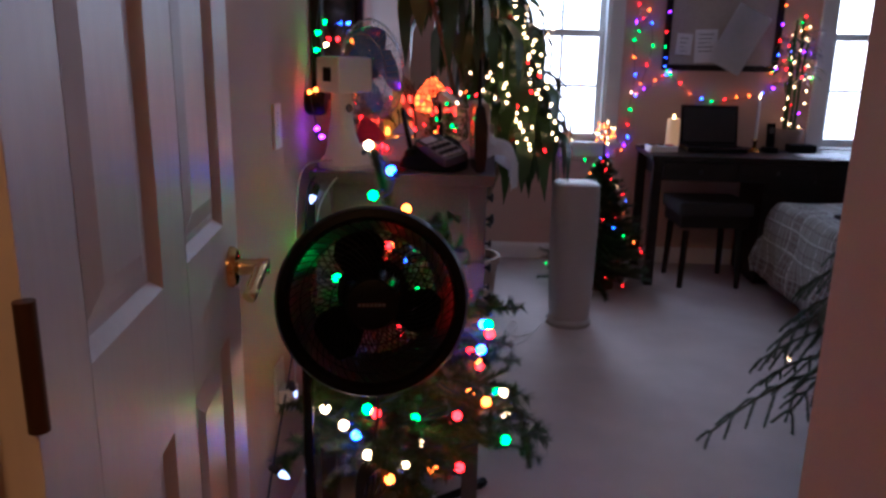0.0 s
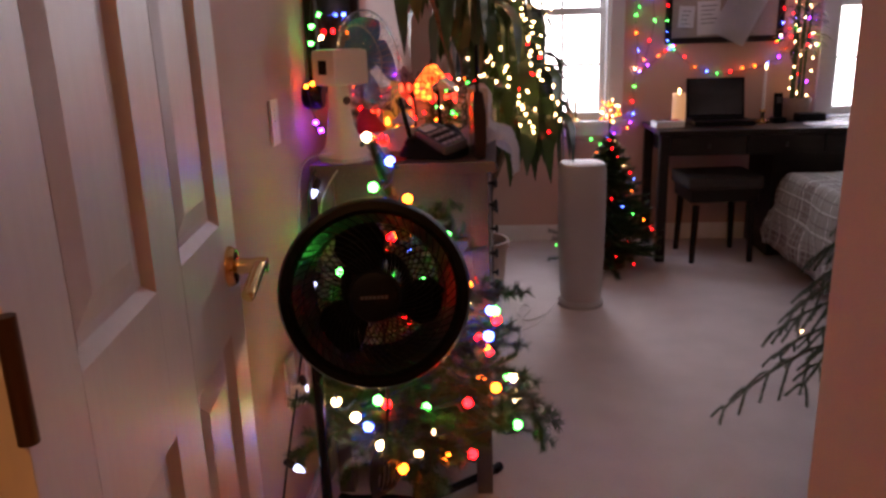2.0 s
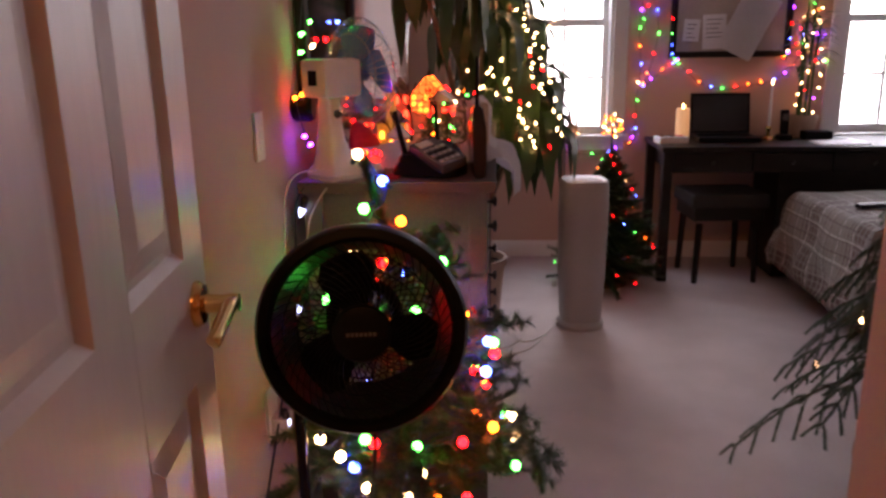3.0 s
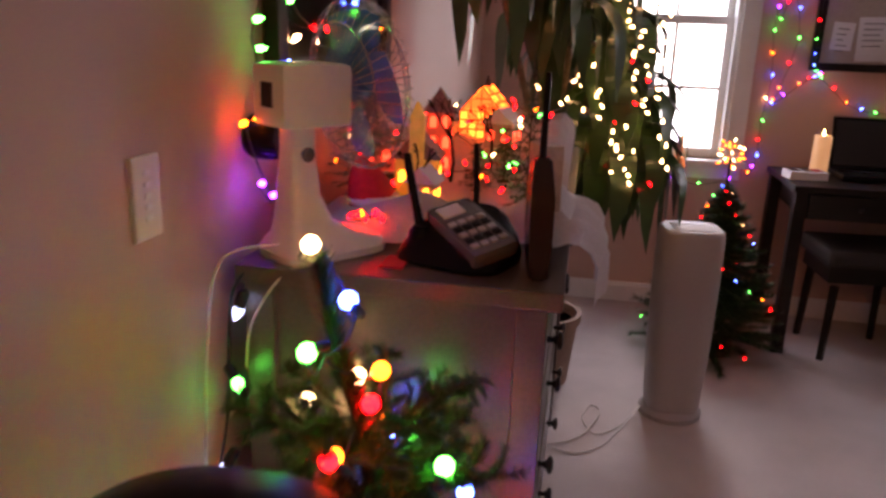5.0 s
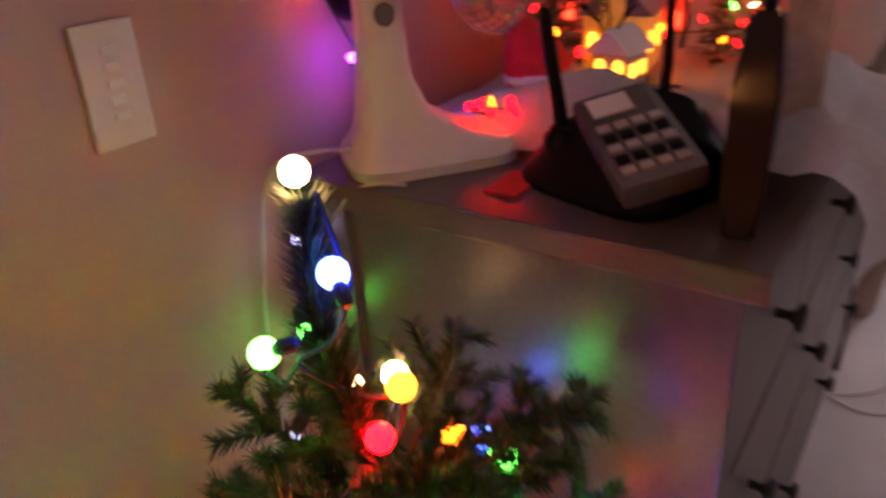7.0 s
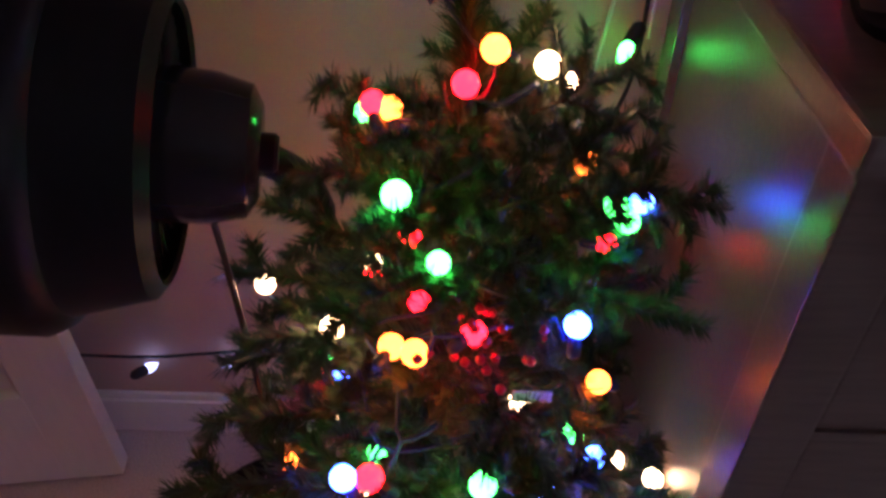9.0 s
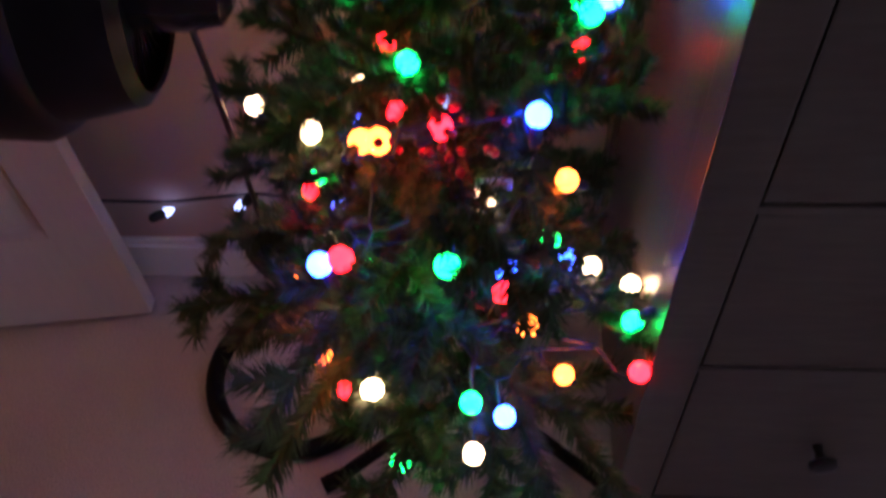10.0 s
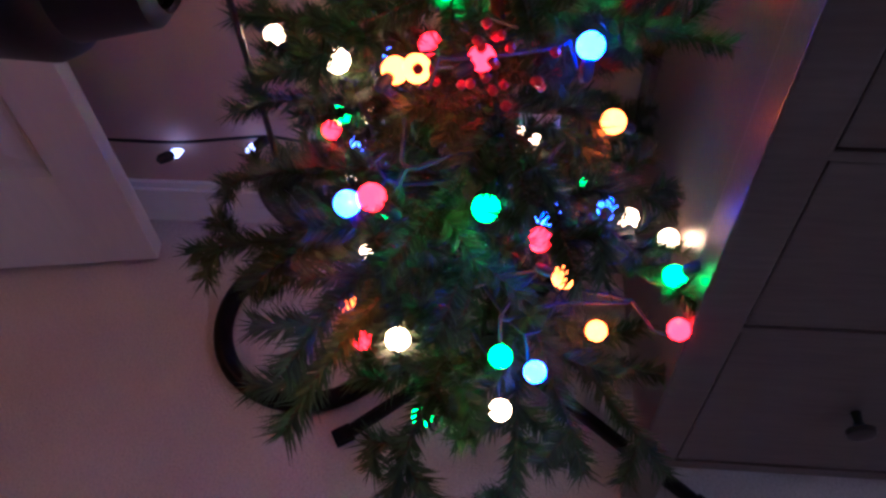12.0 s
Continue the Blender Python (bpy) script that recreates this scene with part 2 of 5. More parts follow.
def skirting(name, x0, y0, x1, y1, face):
    bm = B()
    if face == "x":
        box(bm, x0, y0, 0, x0 + 0.013, y1, 0.085, 0.003)
        box(bm, x0, y0, 0.083, x0 + 0.008, y1, 0.1, 0.002)
    else:
        box(bm, x0, y0 - 0.013, 0, x1, y0, 0.085, 0.003)
        box(bm, x0, y0 - 0.008, 0.083, x1, y0, 0.1, 0.002)
    return structure(name, bm, TRIM, "white painted wooden baseboard with a moulded top", "baseboard")


skirting("baseboard_west", 0, -1.46, 0, NY - 0.014, "x")
skirting("baseboard_north", 0.0, NY, EX, NY, "y")


# ---- windows ----
def sash_window(name, x0, x1):
    w = thing(name, (x0 + x1) / 2, NY, WZ0, "white double-hung sash window with divided panes and bright daylight", "window", kind="structure")
    hx, h = (x1 - x0) / 2, WZ1 - WZ0
    bm = B()
    for s in (-1, 1):
        box(bm, s * hx, -0.018, -0.02, s * (hx + 0.08), 0, h + 0.08, 0.004)
        box(bm, s * hx, 0.0, 0, s * (hx - 0.02), 0.14, h)
    box(bm, -hx, -0.018, h, hx, 0, h + 0.08, 0.004)
    box(bm, -hx, 0.0, h - 0.02, hx, 0.14, h)
    part("window_frame", bm, TRIM, w)
    bm = B()
    box(bm, -hx - 0.1, -0.05, -0.03, hx + 0.1, 0.06, 0.0, 0.006)
    box(bm, -hx - 0.08, -0.016, -0.09, hx + 0.08, 0.0, -0.03, 0.003)
    part("window_sill", bm, TRIM, w)
    mid = h / 2
    for nm, z0, z1, y in (("lower_sash", 0.0, mid + 0.02, 0.06), ("upper_sash", mid - 0.02, h - 0.02, 0.095)):
        bm = B()
        a = hx - 0.02
        for s in (-1, 1):
            box(bm, s * a, y, z0, s * (a - 0.035), y + 0.03, z1, 0.003)
        box(bm, -a + 0.035, y, z0, a - 0.035, y + 0.03, z0 + 0.045, 0.003)
        box(bm, -a + 0.035, y, z1 - 0.035, a - 0.035, y + 0.03, z1, 0.003)
        zc = (z0 + z1) / 2
        box(bm, -0.008, y + 0.004, z0 + 0.045, 0.008, y + 0.024, z1 - 0.035)
        box(bm, -a + 0.035, y + 0.006, zc - 0.008, -0.008, y + 0.022, zc + 0.008)
        box(bm, 0.008, y + 0.006, zc - 0.008, a - 0.035, y + 0.022, zc + 0.008)
        sash = part(nm, bm, TRIM, w)
        for px0, px1 in ((-a + 0.035, -0.008), (0.008, a - 0.035)):
            for pz0, pz1 in ((z0 + 0.045, zc - 0.008), (zc + 0.008, z1 - 0.035)):
                bm = B(); box(bm, px0, y + 0.012, pz0, px1, y + 0.015, pz1)
                pane = part("pane", bm, GLASS, sash)
                pane.visible_shadow = False
    return w


sash_window("window_1", *WINS[0])
sash_window("window_2", *WINS[1])


# ---- door ----
def panel_door():
    yaw = 7.6
    W, T, HH = 0.68, 0.035, 2.02
    d = thing("door_1", 0.186, -1.485, 0.012, "open white six-panel interior door with a brass lever", "door", 0, kind="structure")
    d.matrix_world = pose(0.186, -1.485, 0.012, 0, 0, 90 + yaw)
    stile, rail = 0.095, 0.11
    xs = [0, stile, (W - stile) / 2, (W + stile) / 2, W - stile, W]
    zs = [0, 0.22, 0.84, 1.005, 1.66, 1.76, HH - 0.11, HH]
    bm = B()
    for a, b in ((0, 1), (2, 3), (4, 5)):
        box(bm, xs[a], -T / 2, 0, xs[b], T / 2, HH, 0.002)
    for a, b in ((0, 1), (2, 3), (4, 5), (6, 7)):
        for c, e in ((1, 2), (3, 4)):
            box(bm, xs[c], -T / 2, zs[a], xs[e], T / 2, zs[b])
    leaf = part("door_leaf", bm, DOOR, d)
    for c, e in ((1, 2), (3, 4)):
        for a, b in ((1, 2), (3, 4), (5, 6)):
            bm = B()
            x0, x1, z0, z1 = xs[c], xs[e], zs[a], zs[b]
            for s in (-1, 1):
                ring = []
                for off, dep in ((0, T / 2), (0.012, T / 2 - 0.011), (0.022, T / 2 - 0.011), (0.05, T / 2 - 0.003)):
                    ring.append([bm.verts.new((px, s * dep, pz)) for px, pz in ((x0 + off, z0 + off), (x1 - off, z0 + off), (x1 - off, z1 - off), (x0 + off, z1 - off))])
                for r0, r1 in zip(ring, ring[1:]):
                    for k in range(4):
                        bm.faces.new((r0[k], r0[(k + 1) % 4], r1[(k + 1) % 4], r1[k]))
                bm.faces.new(ring[-1])
            part("door_panel", bm, DOOR, d)
    lever = None
    for s in (-1, 1):
        bm = B()
        m = Matrix.Translation((W - 0.06, s * T / 2, 0.935)) @ pose(0, 0, 0, -90 * s, 0, 0)
        lathe(bm, [(0.031, 0), (0.031, 0.004), (0.026, 0.011), (0.013, 0.014), (0.011, 0.034), (0.013, 0.044), (0.012, 0.056)], 24, m)
        y = s * (T / 2 + 0.048)
        tube(bm, smooth_path([(W - 0.06, y, 0.935), (W - 0.085, y, 0.938), (W - 0.12, y, 0.934), (W - 0.165, y, 0.928), (W - 0.175, y * 0.96, 0.924)], 5), 0.0105, 10, 0.85)
        part("door_handle", bm, BRASS, d, "polished brass lever handle", True)
    for z in (0.2, 1.0, 1.8):
        bm = B()
        lathe(bm, [(0.007, z), (0.007, z + 0.09)], 12, Matrix.Translation((-0.004, -T / 2 - 0.003, 0)))
        part("hinge", bm, BRONZE, d, "dark bronze hinge", True)
    return d


panel_door()
bm = B()
box(bm, 0.165, -1.59, 0, 0.181, -1.51, 2.06, 0.002)
box(bm, 0.105, -1.468, 0, 0.162, -1.452, 2.12, 0.003)
box(bm, 1.022, -1.59, 0, 1.038, -1.465, 2.06, 0.002)
structure("door_frame", bm, TRIM, "white painted door jamb and casing", "door frame")

# ---- wall plates ----
sw = thing("switch_plate", 0.0, -0.176, 1.087, "white wall switch plate with a keypad of small buttons", "light switch")
bm = B(); box(bm, 0, -0.029, -0.052, 0.007, 0.029, 0.052, 0.003)
part("cover_plate", bm, WHITEPL, sw)
for k in range(5):
    bm = B(); box(bm, 0.007, -0.007, 0.027 - 0.014 * k, 0.0085, 0.007, 0.034 - 0.014 * k, 0.0005)
    part("button", bm, TRIM, sw)
ol = thing("wall_outlet", 0.0, -0.235, 0.465, "white duplex wall outlet with a plugged-in adapter", "outlet")
bm = B(); box(bm, 0, -0.037, -0.06, 0.007, 0.037, 0.06, 0.003)
part("cover_plate", bm, WHITEPL, ol)
bm = B(); box(bm, 0.007, -0.025, -0.055, 0.045, 0.025, -0.005, 0.005)
part("adapter", bm, WHITEPL, ol)


# ---- dresser ----
def dresser():
    L = 1.45
    d = thing("dresser", -0.006, -0.018, 0.0, "grey-brown stained wooden dresser with black knobs against the wall", "dresser")
    bm = B(); box(bm, 0.045, -0.006, 0.932, 0.52, L + 0.012, 0.96, 0.004)
    part("top", bm, GREYWOOD, d)
    for y0, y1 in ((0.018, 0.038), (L - 0.038, L - 0.018)):
        bm = B(); box(bm, 0.10, y0, 0.10, 0.455, y1, 0.931)
        part("side_panel", bm, GREYWOOD, d)
    for x0 in (0.055, 0.455):
        for y0 in (0.008, L - 0.056):
            bm = B(); box(bm, x0, y0, 0, x0 + 0.045, y0 + 0.048, 0.931, 0.003)
            part("leg", bm, GREYWOOD, d)
    bm = B(); box(bm, 0.055, 0.056, 0.10, 0.069, L - 0.056, 0.93)
    part("back_panel", bm, GREYWOOD, d)
    bm = B(); box(bm, 0.07, 0.057, 0.112, 0.475, L - 0.057, 0.925)
    part("carcass", bm, GAP, d)
    rows = [(0.133, 0.437), (0.451, 0.672), (0.686, 0.914)]
    for z0, z1 in ((0.11, 0.130), (0.439, 0.449), (0.674, 0.684), (0.917, 0.93)):
        bm = B(); box(bm, 0.462, 0.057, z0, 0.495, L - 0.057, z1, 0.001)
        part("rail", bm, GREYWOOD, d)
    inner0, inner1 = 0.0575, L - 0.0575
    for i, (z0, z1) in enumerate(rows):
        cols = 2 if i < 2 else 4
        w = (inner1 - inner0) / cols
        for c in range(cols):
            y0, y1 = inner0 + c * w + 0.003, inner0 + (c + 1) * w - 0.003
            bm = B(); box(bm, 0.474, y0, z0, 0.493, y1, z1, 0.002)
            front = part("drawer_front", bm, GREYWOOD, d)
            for ky in ((y0 + 0.25 * (y1 - y0), y0 + 0.75 * (y1 - y0)) if cols == 2 else ((y0 + y1) / 2,)):
                bm = B()
                lathe(bm, [(0.006, 0), (0.005, 0.012), (0.009, 0.018), (0.0165, 0.022), (0.0155, 0.028), (0.008, 0.031)], 16, Matrix.Translation((0.493, ky, (z0 + z1) / 2)) @ pose(0, 0, 0, 0, 90, 0))
                part("knob", bm, KNOB, front, "black round knob", True)
    return d


dresser()


# ---- pedestal fan ----
def pedestal_fan():
    f = thing("pedestal_fan", 0.23, -0.50, 0.0, "black plastic pedestal fan with a hoop base on the carpet", "fan")
    R = 0.152
    bm = B()
    tube(bm, [(R * math.cos(a), R * math.sin(a), 0.016) for a in [2 * math.pi * k / 48 for k in range(48)]], 0.016, 10, closed=True)
    part("base", bm, BLACKPL, f, "black hoop floor base", True)
    bm = B()
    tube(bm, [(-0.115, 0.10, 0.02), (-0.115, 0.10, 0.62)], 0.0125, 14)
    lathe(bm, [(0.024, 0.012), (0.021, 0.08), (0.016, 0.09)], 16, Matrix.Translation((-0.115, 0.10, 0)))
    part("pole", bm, GLOSSBLACK, f, "", True)
    bm = B()
    tube(bm, smooth_path([(0.05, 0.03, 0.80), (0.03, 0.075, 0.775), (-0.04, 0.10, 0.70), (-0.115, 0.10, 0.60)], 6), 0.017, 10)
    part("arm", bm, BLACKPL, f, "", True)
    hm = Matrix.Translation((0.064, -0.125, 0.818)) @ pose(0, 0, 0, 90, 0, 0) @ pose(0, 0, 0, -10, 8, 0) @ Matrix.Diagonal((0.985, 0.985, 0.92, 1))
    bm = B()
    RO = 0.178
    prof = [(0.150, 0.004), (0.158, 0.016), (0.172, 0.014), (RO, 0.0), (RO, -0.055), (0.170, -0.07), (0.160, -0.075), (0.142, -0.145), (0.128, -0.155), (0.125, -0.15), (0.147, -0.06), (0.150, 0.004)]
    rows = []
    for r, z in prof:
        rows.append([bm.verts.new(hm @ V(r * math.cos(2 * math.pi * k / 64), r * math.sin(2 * math.pi * k / 64), z)) for k in range(64)])
    for a, b in zip(rows, rows[1:]):
        for k in range(64):
            bm.faces.new((a[k], a[(k + 1) % 64], b[(k + 1) % 64], b[k]))
    part("shroud", bm, BLACKPL, f, "", True)
    bm = B()
    for k in range(56):
        a0 = 2 * math.pi * k / 56
        pts = []
        for s in range(7):
            q = s / 6
            r = 0.045 + (0.153 - 0.045) * q
            a = a0 + 0.75 * q
            pts.append(hm @ V(r * math.cos(a), r * math.sin(a), 0.014 + 0.014 * (1 - q * q)))
        tube(bm, pts, 0.0011, 4)
    for r, z in ((0.075, 0.027), (0.105, 0.023), (0.130, 0.018)):
        tube(bm, [hm @ V(r * math.cos(2 * math.pi * k / 48), r * math.sin(2 * math.pi * k / 48), z) for k in range(48)], 0.0012, 4, closed=True)
    part("grille", bm, BLACKPL, f)
    bm = B()
    for k in range(48):
        a0 = 2 * math.pi * k / 48
        tube(bm, [hm @ V(r * math.cos(a0 - (r - 0.05) * 5), r * math.sin(a0 - (r - 0.05) * 5), -0.138) for r in (0.05, 0.08, 0.11, 0.134)], 0.0014, 4)
    part("rear_grille", bm, BLACKPL, f)
    bm = B(); lathe(bm, [(0.047, 0.02), (0.049, 0.026), (0.045, 0.034), (0.03, 0.037)], 32, hm)
    badge = part("hub_cap", bm, BLACKPL, f, "", True)
    bm = B()
    for k in range(7):
        box(bm, -0.025 + 0.0073 * k, -0.003, 0.0375, -0.0195 + 0.0073 * k, 0.003, 0.0382, m=hm)
    part("maker_mark", bm, SILVER, badge, "small silver maker's mark")
    for k in range(3):
        bm = B()
        a0 = radians(105 + 120 * k)
        grid = []
        for i in range(6):
            row = []
            r = 0.03 + 0.10 * i / 5
            half = 0.36 + 0.16 * math.sin(math.pi * (i + 1) / 6.5)
            for j in range(6):
                a = a0 + (j / 5 - 0.5) * 2 * half * (1.0 if i < 5 else 0.7)
                row.append(bm.verts.new(hm @ V(r * math.cos(a), r * math.sin(a), -0.05 + 0.05 * (j / 5 - 0.5))))
            grid.append(row)
        for i in range(5):
            for j in range(5):
                bm.faces.new((grid[i][j], grid[i + 1][j], grid[i + 1][j + 1], grid[i][j + 1]))
        bmesh.ops.solidify(bm, geom=bm.faces[:], thickness=0.003)
        part("blade", bm, BLACKPL, f, "", True)
    bm = B(); lathe(bm, [(0.045, -0.235), (0.062, -0.225), (0.070, -0.19), (0.072, -0.14), (0.06, -0.135), (0.04, -0.06), (0.035, 0.0)], 28, hm)
    part("motor", bm, GLOSSBLACK, f, "", True)
    bm = B(); lathe(bm, [(0.016, -0.252), (0.019, -0.248), (0.019, -0.232)], 16, hm)
    part("speed_dial", bm, BLACKPL, f, "", True)
    bm = B()
    tube(bm, smooth_path([(0.05, 0.03, 0.76), (0.05, 0.034, 0.66), (0.048, 0.036, 0.5), (0.036, 0.03, 0.40)], 6), 0.0036, 6)
    for k in range(5):
        tube(bm, [(0.032 + 0.007 * (k - 2) + 0.018 * math.sin(a) * (0.4 + 0.2 * k), 0.025 + 0.034 * math.sin(a), 0.352 + (0.052 - 0.004 * k) * math.cos(a)) for a in [2 * math.pi * j / 28 for j in range(28)]], 0.0036, 6, closed=True)
    part("power_cable", bm, DARKCABLE, f, "black coiled power cable", True)
    return f


pedestal_fan()


# ---- evergreen pieces ----
def needle(bm, base, d, length, width):
    side = d.cross(V(0.3, 0.2, 1)).normalized() * width
    tip = base + d * length
    bm.faces.new((bm.verts.new(base - side), bm.verts.new(base + side), bm.verts.new(tip)))


def sprig(bm, pts, rng, length, density, width=0.0009):
    """Needles round a twig."""
    pts = [Vector(p) for p in pts]
    for a, b in zip(pts, pts[1:]):
        seg = b - a
        d = seg.normalized()
        for _ in range(max(1, int(seg.length * density))):
            p = a + seg * rng.random()
            r = V(rng.gauss(0, 1), rng.gauss(0, 1), rng.gauss(0, 0.8))
            r = (r - d * r.dot(d)).normalized()
            needle(bm, p, (d * rng.uniform(0.5, 1.0) + r * 0.85).normalized(), length * rng.uniform(0.7, 1.15), width)


def fir_branch_meshes(count, rng, density=2700, nl=0.025):
    """Unit branches along +x, one metre long in scale to be used at 0.2 to 0.4."""
    made = []
    for k in range(count):
        tw, nd = B(), B()
        L = 0.30
        main = [V(0, 0, 0)]
        for i in range(1, 8):
            q = i / 7
            main.append(V(L * q, 0.012 * math.sin(3 * q + k), 0.02 * math.sin(2.2 * q) - 0.03 * q * q + rng.uniform(-0.004, 0.004)))
        tube(tw, main, 0.0032, 5, 0.35)
        sprig(nd, main[1:], rng, nl, density, 0.0013)
        for i in range(1, 7):
            for s in (-1, 1):
                if rng.random() < 0.34:
                    continue
                b = main[i] + V(rng.uniform(-0.01, 0.01), 0, 0)
                l2 = 0.14 * (1 - i / 8.5) * rng.uniform(0.7, 1.15)
                a = radians(rng.uniform(38, 58)) * s
                twig = [b + V(math.cos(a) * l2 * q, math.sin(a) * l2 * q, rng.uniform(-0.02, 0.025) * q) for q in (0, 0.35, 0.7, 1)]
                tube(tw, twig, 0.0018, 4, 0.5)
                sprig(nd, twig, rng, nl, density, 0.0013)
        made.append((mesh_of("twigs", tw, TWIG), mesh_of("needles", nd, NEEDLE)))
    return made


def globe_bulb_mesh(code, r, table):
    bm = B()
    blob(bm, (0, 0, 0), r, 16, 10)
    me = mesh_of("bulb", bm, table[code], True)
    return me


def socket_mesh(r, material):
    bm = B()
    lathe(bm, [(r * 0.42, 0.0), (r * 0.55, -r * 0.6), (r * 0.5, -r * 1.4), (r * 0.3, -r * 1.7)], 10, Matrix.Translation((0, 0, -r * 0.8)))
    return mesh_of("socket", bm, material, True)


GLOBE_R = 0.0112
GLOBES = {c: globe_bulb_mesh(c, GLOBE_R, BULB) for c in BULB}
GLOBE_SOCKET = socket_mesh(GLOBE_R, BLUEWIRE)


def fir_tree():
    rng = random.Random(5)
    CX, CY = 0.31, -0.20
    t = thing("christmas_tree", CX, CY, 0.0, "small artificial fir with globe lights beside the dresser", "christmas tree")
    bm = B()
    trunk = smooth_path([(0, 0, 0.03), (0, 0, 0.3), (-0.005, -0.005, 0.6), (-0.015, -0.015, 0.8), (-0.045, -0.028, 0.93), (-0.078, 0.0, 1.03)], 6)
    tube(bm, trunk, 0.011, 8, 0.35)
    part("trunk", bm, TWIG, t, "", True)
    nd = B()
    rr = random.Random(8)
    sprig(nd, [p for p in trunk if p.z > 0.72], rr, 0.032, 7000, 0.0015)
    part("leader_needles", nd, NEEDLE, t)
    kinds = fir_branch_meshes(5, rng)
    n = 54
    for k in range(n):
        q = (k + 0.5) / n
        z = 0.315 + 0.52 * q ** 1.05
        reach = 0.27 * (1 - q) ** 0.65 + 0.115
        a = k * 2.39996 + rng.uniform(-0.3, 0.3)
        # the wall and the dresser press the branches on their sides
        dx, dy = math.cos(a), math.sin(a)
        if CX + dx * reach < 0.03:
            reach = (CX - 0.03) / -dx
        if CY + dy * reach > -0.02:
            reach = min(reach, (-0.02 - CY) / dy) if dx < 0.75 else reach
        reach *= rng.uniform(0.86, 1.1)
        reach = max(reach, 0.1)
        lift = -3 + 33 * q + rng.uniform(-9, 9)
        tw, ne = kinds[k % len(kinds)]
        s = reach / 0.30
        br = new("branch", tw)
        br.parent = t
        br.matrix_basis = Matrix.Translation((-0.02 * max(0, q - 0.6), 0, z)) @ pose(0, 0, 0, rng.uniform(-25, 25), -lift, math.degrees(a)) @ Matrix.Diagonal((s, max(0.75, s), max(0.8, s), 1))
        leaf = new("needles", ne)
        leaf.parent = br
    # folding stand
    for a, far in ((-61, 0.25), (57, 0.36), (150, 0.27), (238, 0.25)):
        bm = B()
        m = pose(0, 0, 0, 0, 0, a)
        tube(bm, [m @ V(0.0, 0, 0.10), m @ V(0.1, 0, 0.075), m @ V(far, 0, 0.014)], 0.010, 8, flat=1.3)
        leg = part("stand_leg", bm, BLACKPL, t, "black folding metal stand leg", True)
        bm = B(); tube(bm, [m @ V(far - 0.015, 0, 0.017), m @ V(far + 0.014, 0, 0.0145)], 0.0145, 8)
        part("rubber_tip", bm, BLACKPL, leg, "", True)
    bm = B(); lathe(bm, [(0.02, 0.04), (0.022, 0.06), (0.022, 0.14), (0.016, 0.15)], 14)
    part("stand_collar", bm, BLACKPL, t, "", True)
    # berry cluster
    bm = B()
    rb = random.Random(3)
    for k in range(26):
        blob(bm, (0.11 + rb.gauss(0, 0.025), 0.0 + rb.gauss(0, 0.025), 0.70 + rb.gauss(0, 0.02)), 0.0045, 6, 5)
    tagged(part("berry_pick", bm, BERRY, t, "cluster of small red berries"), kind="stuff")
    bm = B(); box(bm, 0.14, 0.015, 0.665, 0.142, 0.047, 0.677)
    part("paper_tag", bm, PAPER, t, "small white paper tag")
    return t


fir_tree()


def light_string(name, label, pts, codes, meshes, socket, wire, wire_r, hang=0.014, wire_pts=None, category="string lights", stub=None):
    """A string of lamps: the wire, and each bulb with its socket. pts: bulb places."""
    o = thing(name, 0, 0, 0, label, category)
    bm = B()
    if wire_pts:
        tube(bm, wire_pts, wire_r, 5)
        part("wire", bm, wire, o, "", True)
    for p, c in zip(pts, codes):
        ob = new("bulb", meshes[c])
        ob.parent = o
        tilt = V(noise.noise(Vector(p) * 9), noise.noise(Vector(p) * 9 + V(5, 1, 2)), 0.3 + noise.noise(Vector(p) * 7))
        ob.matrix_basis = Matrix.Translation(p) @ tilt.to_track_quat("Z", "Y").to_matrix().to_4x4()
        if socket:
            so = new("socket", socket)
            so.parent = ob
    return o


# globe lights on the fir, from the leader to the lowest twigs
def mini_bulb_mesh(code, r=0.0042):
    bm = B()
    lathe(bm, [(r * 0.75, 0.0), (r, r * 0.8), (r * 0.8, r * 2.2), (r * 0.25, r * 3.4)], 8)
    return mesh_of("bulb", bm, TINY[code], True)


def c9_mesh(code, r=0.0085):
    bm = B()
    lathe(bm, [(r * 0.6, 0.0), (r, -r * 0.9), (r * 0.95, -r * 1.6), (r * 0.55, -r * 2.7), (r * 0.12, -r * 3.4)], 14)
    return mesh_of("bulb", bm, BULB[code], True)


MINIS = {c: mini_bulb_mesh(c) for c in TINY}
C9 = {c: c9_mesh(c) for c in BULB}
bm = B(); lathe(bm, [(0.0032, -0.009), (0.0032, 0.001)], 6)
MINI_SOCKET = mesh_of("socket", bm, WIRE, True)
bm = B(); lathe(bm, [(0.0085, -0.002), (0.0095, 0.008), (0.0085, 0.022), (0.005, 0.026)], 10)
C9_SOCKET = mesh_of("socket", bm, DARKCABLE, True)

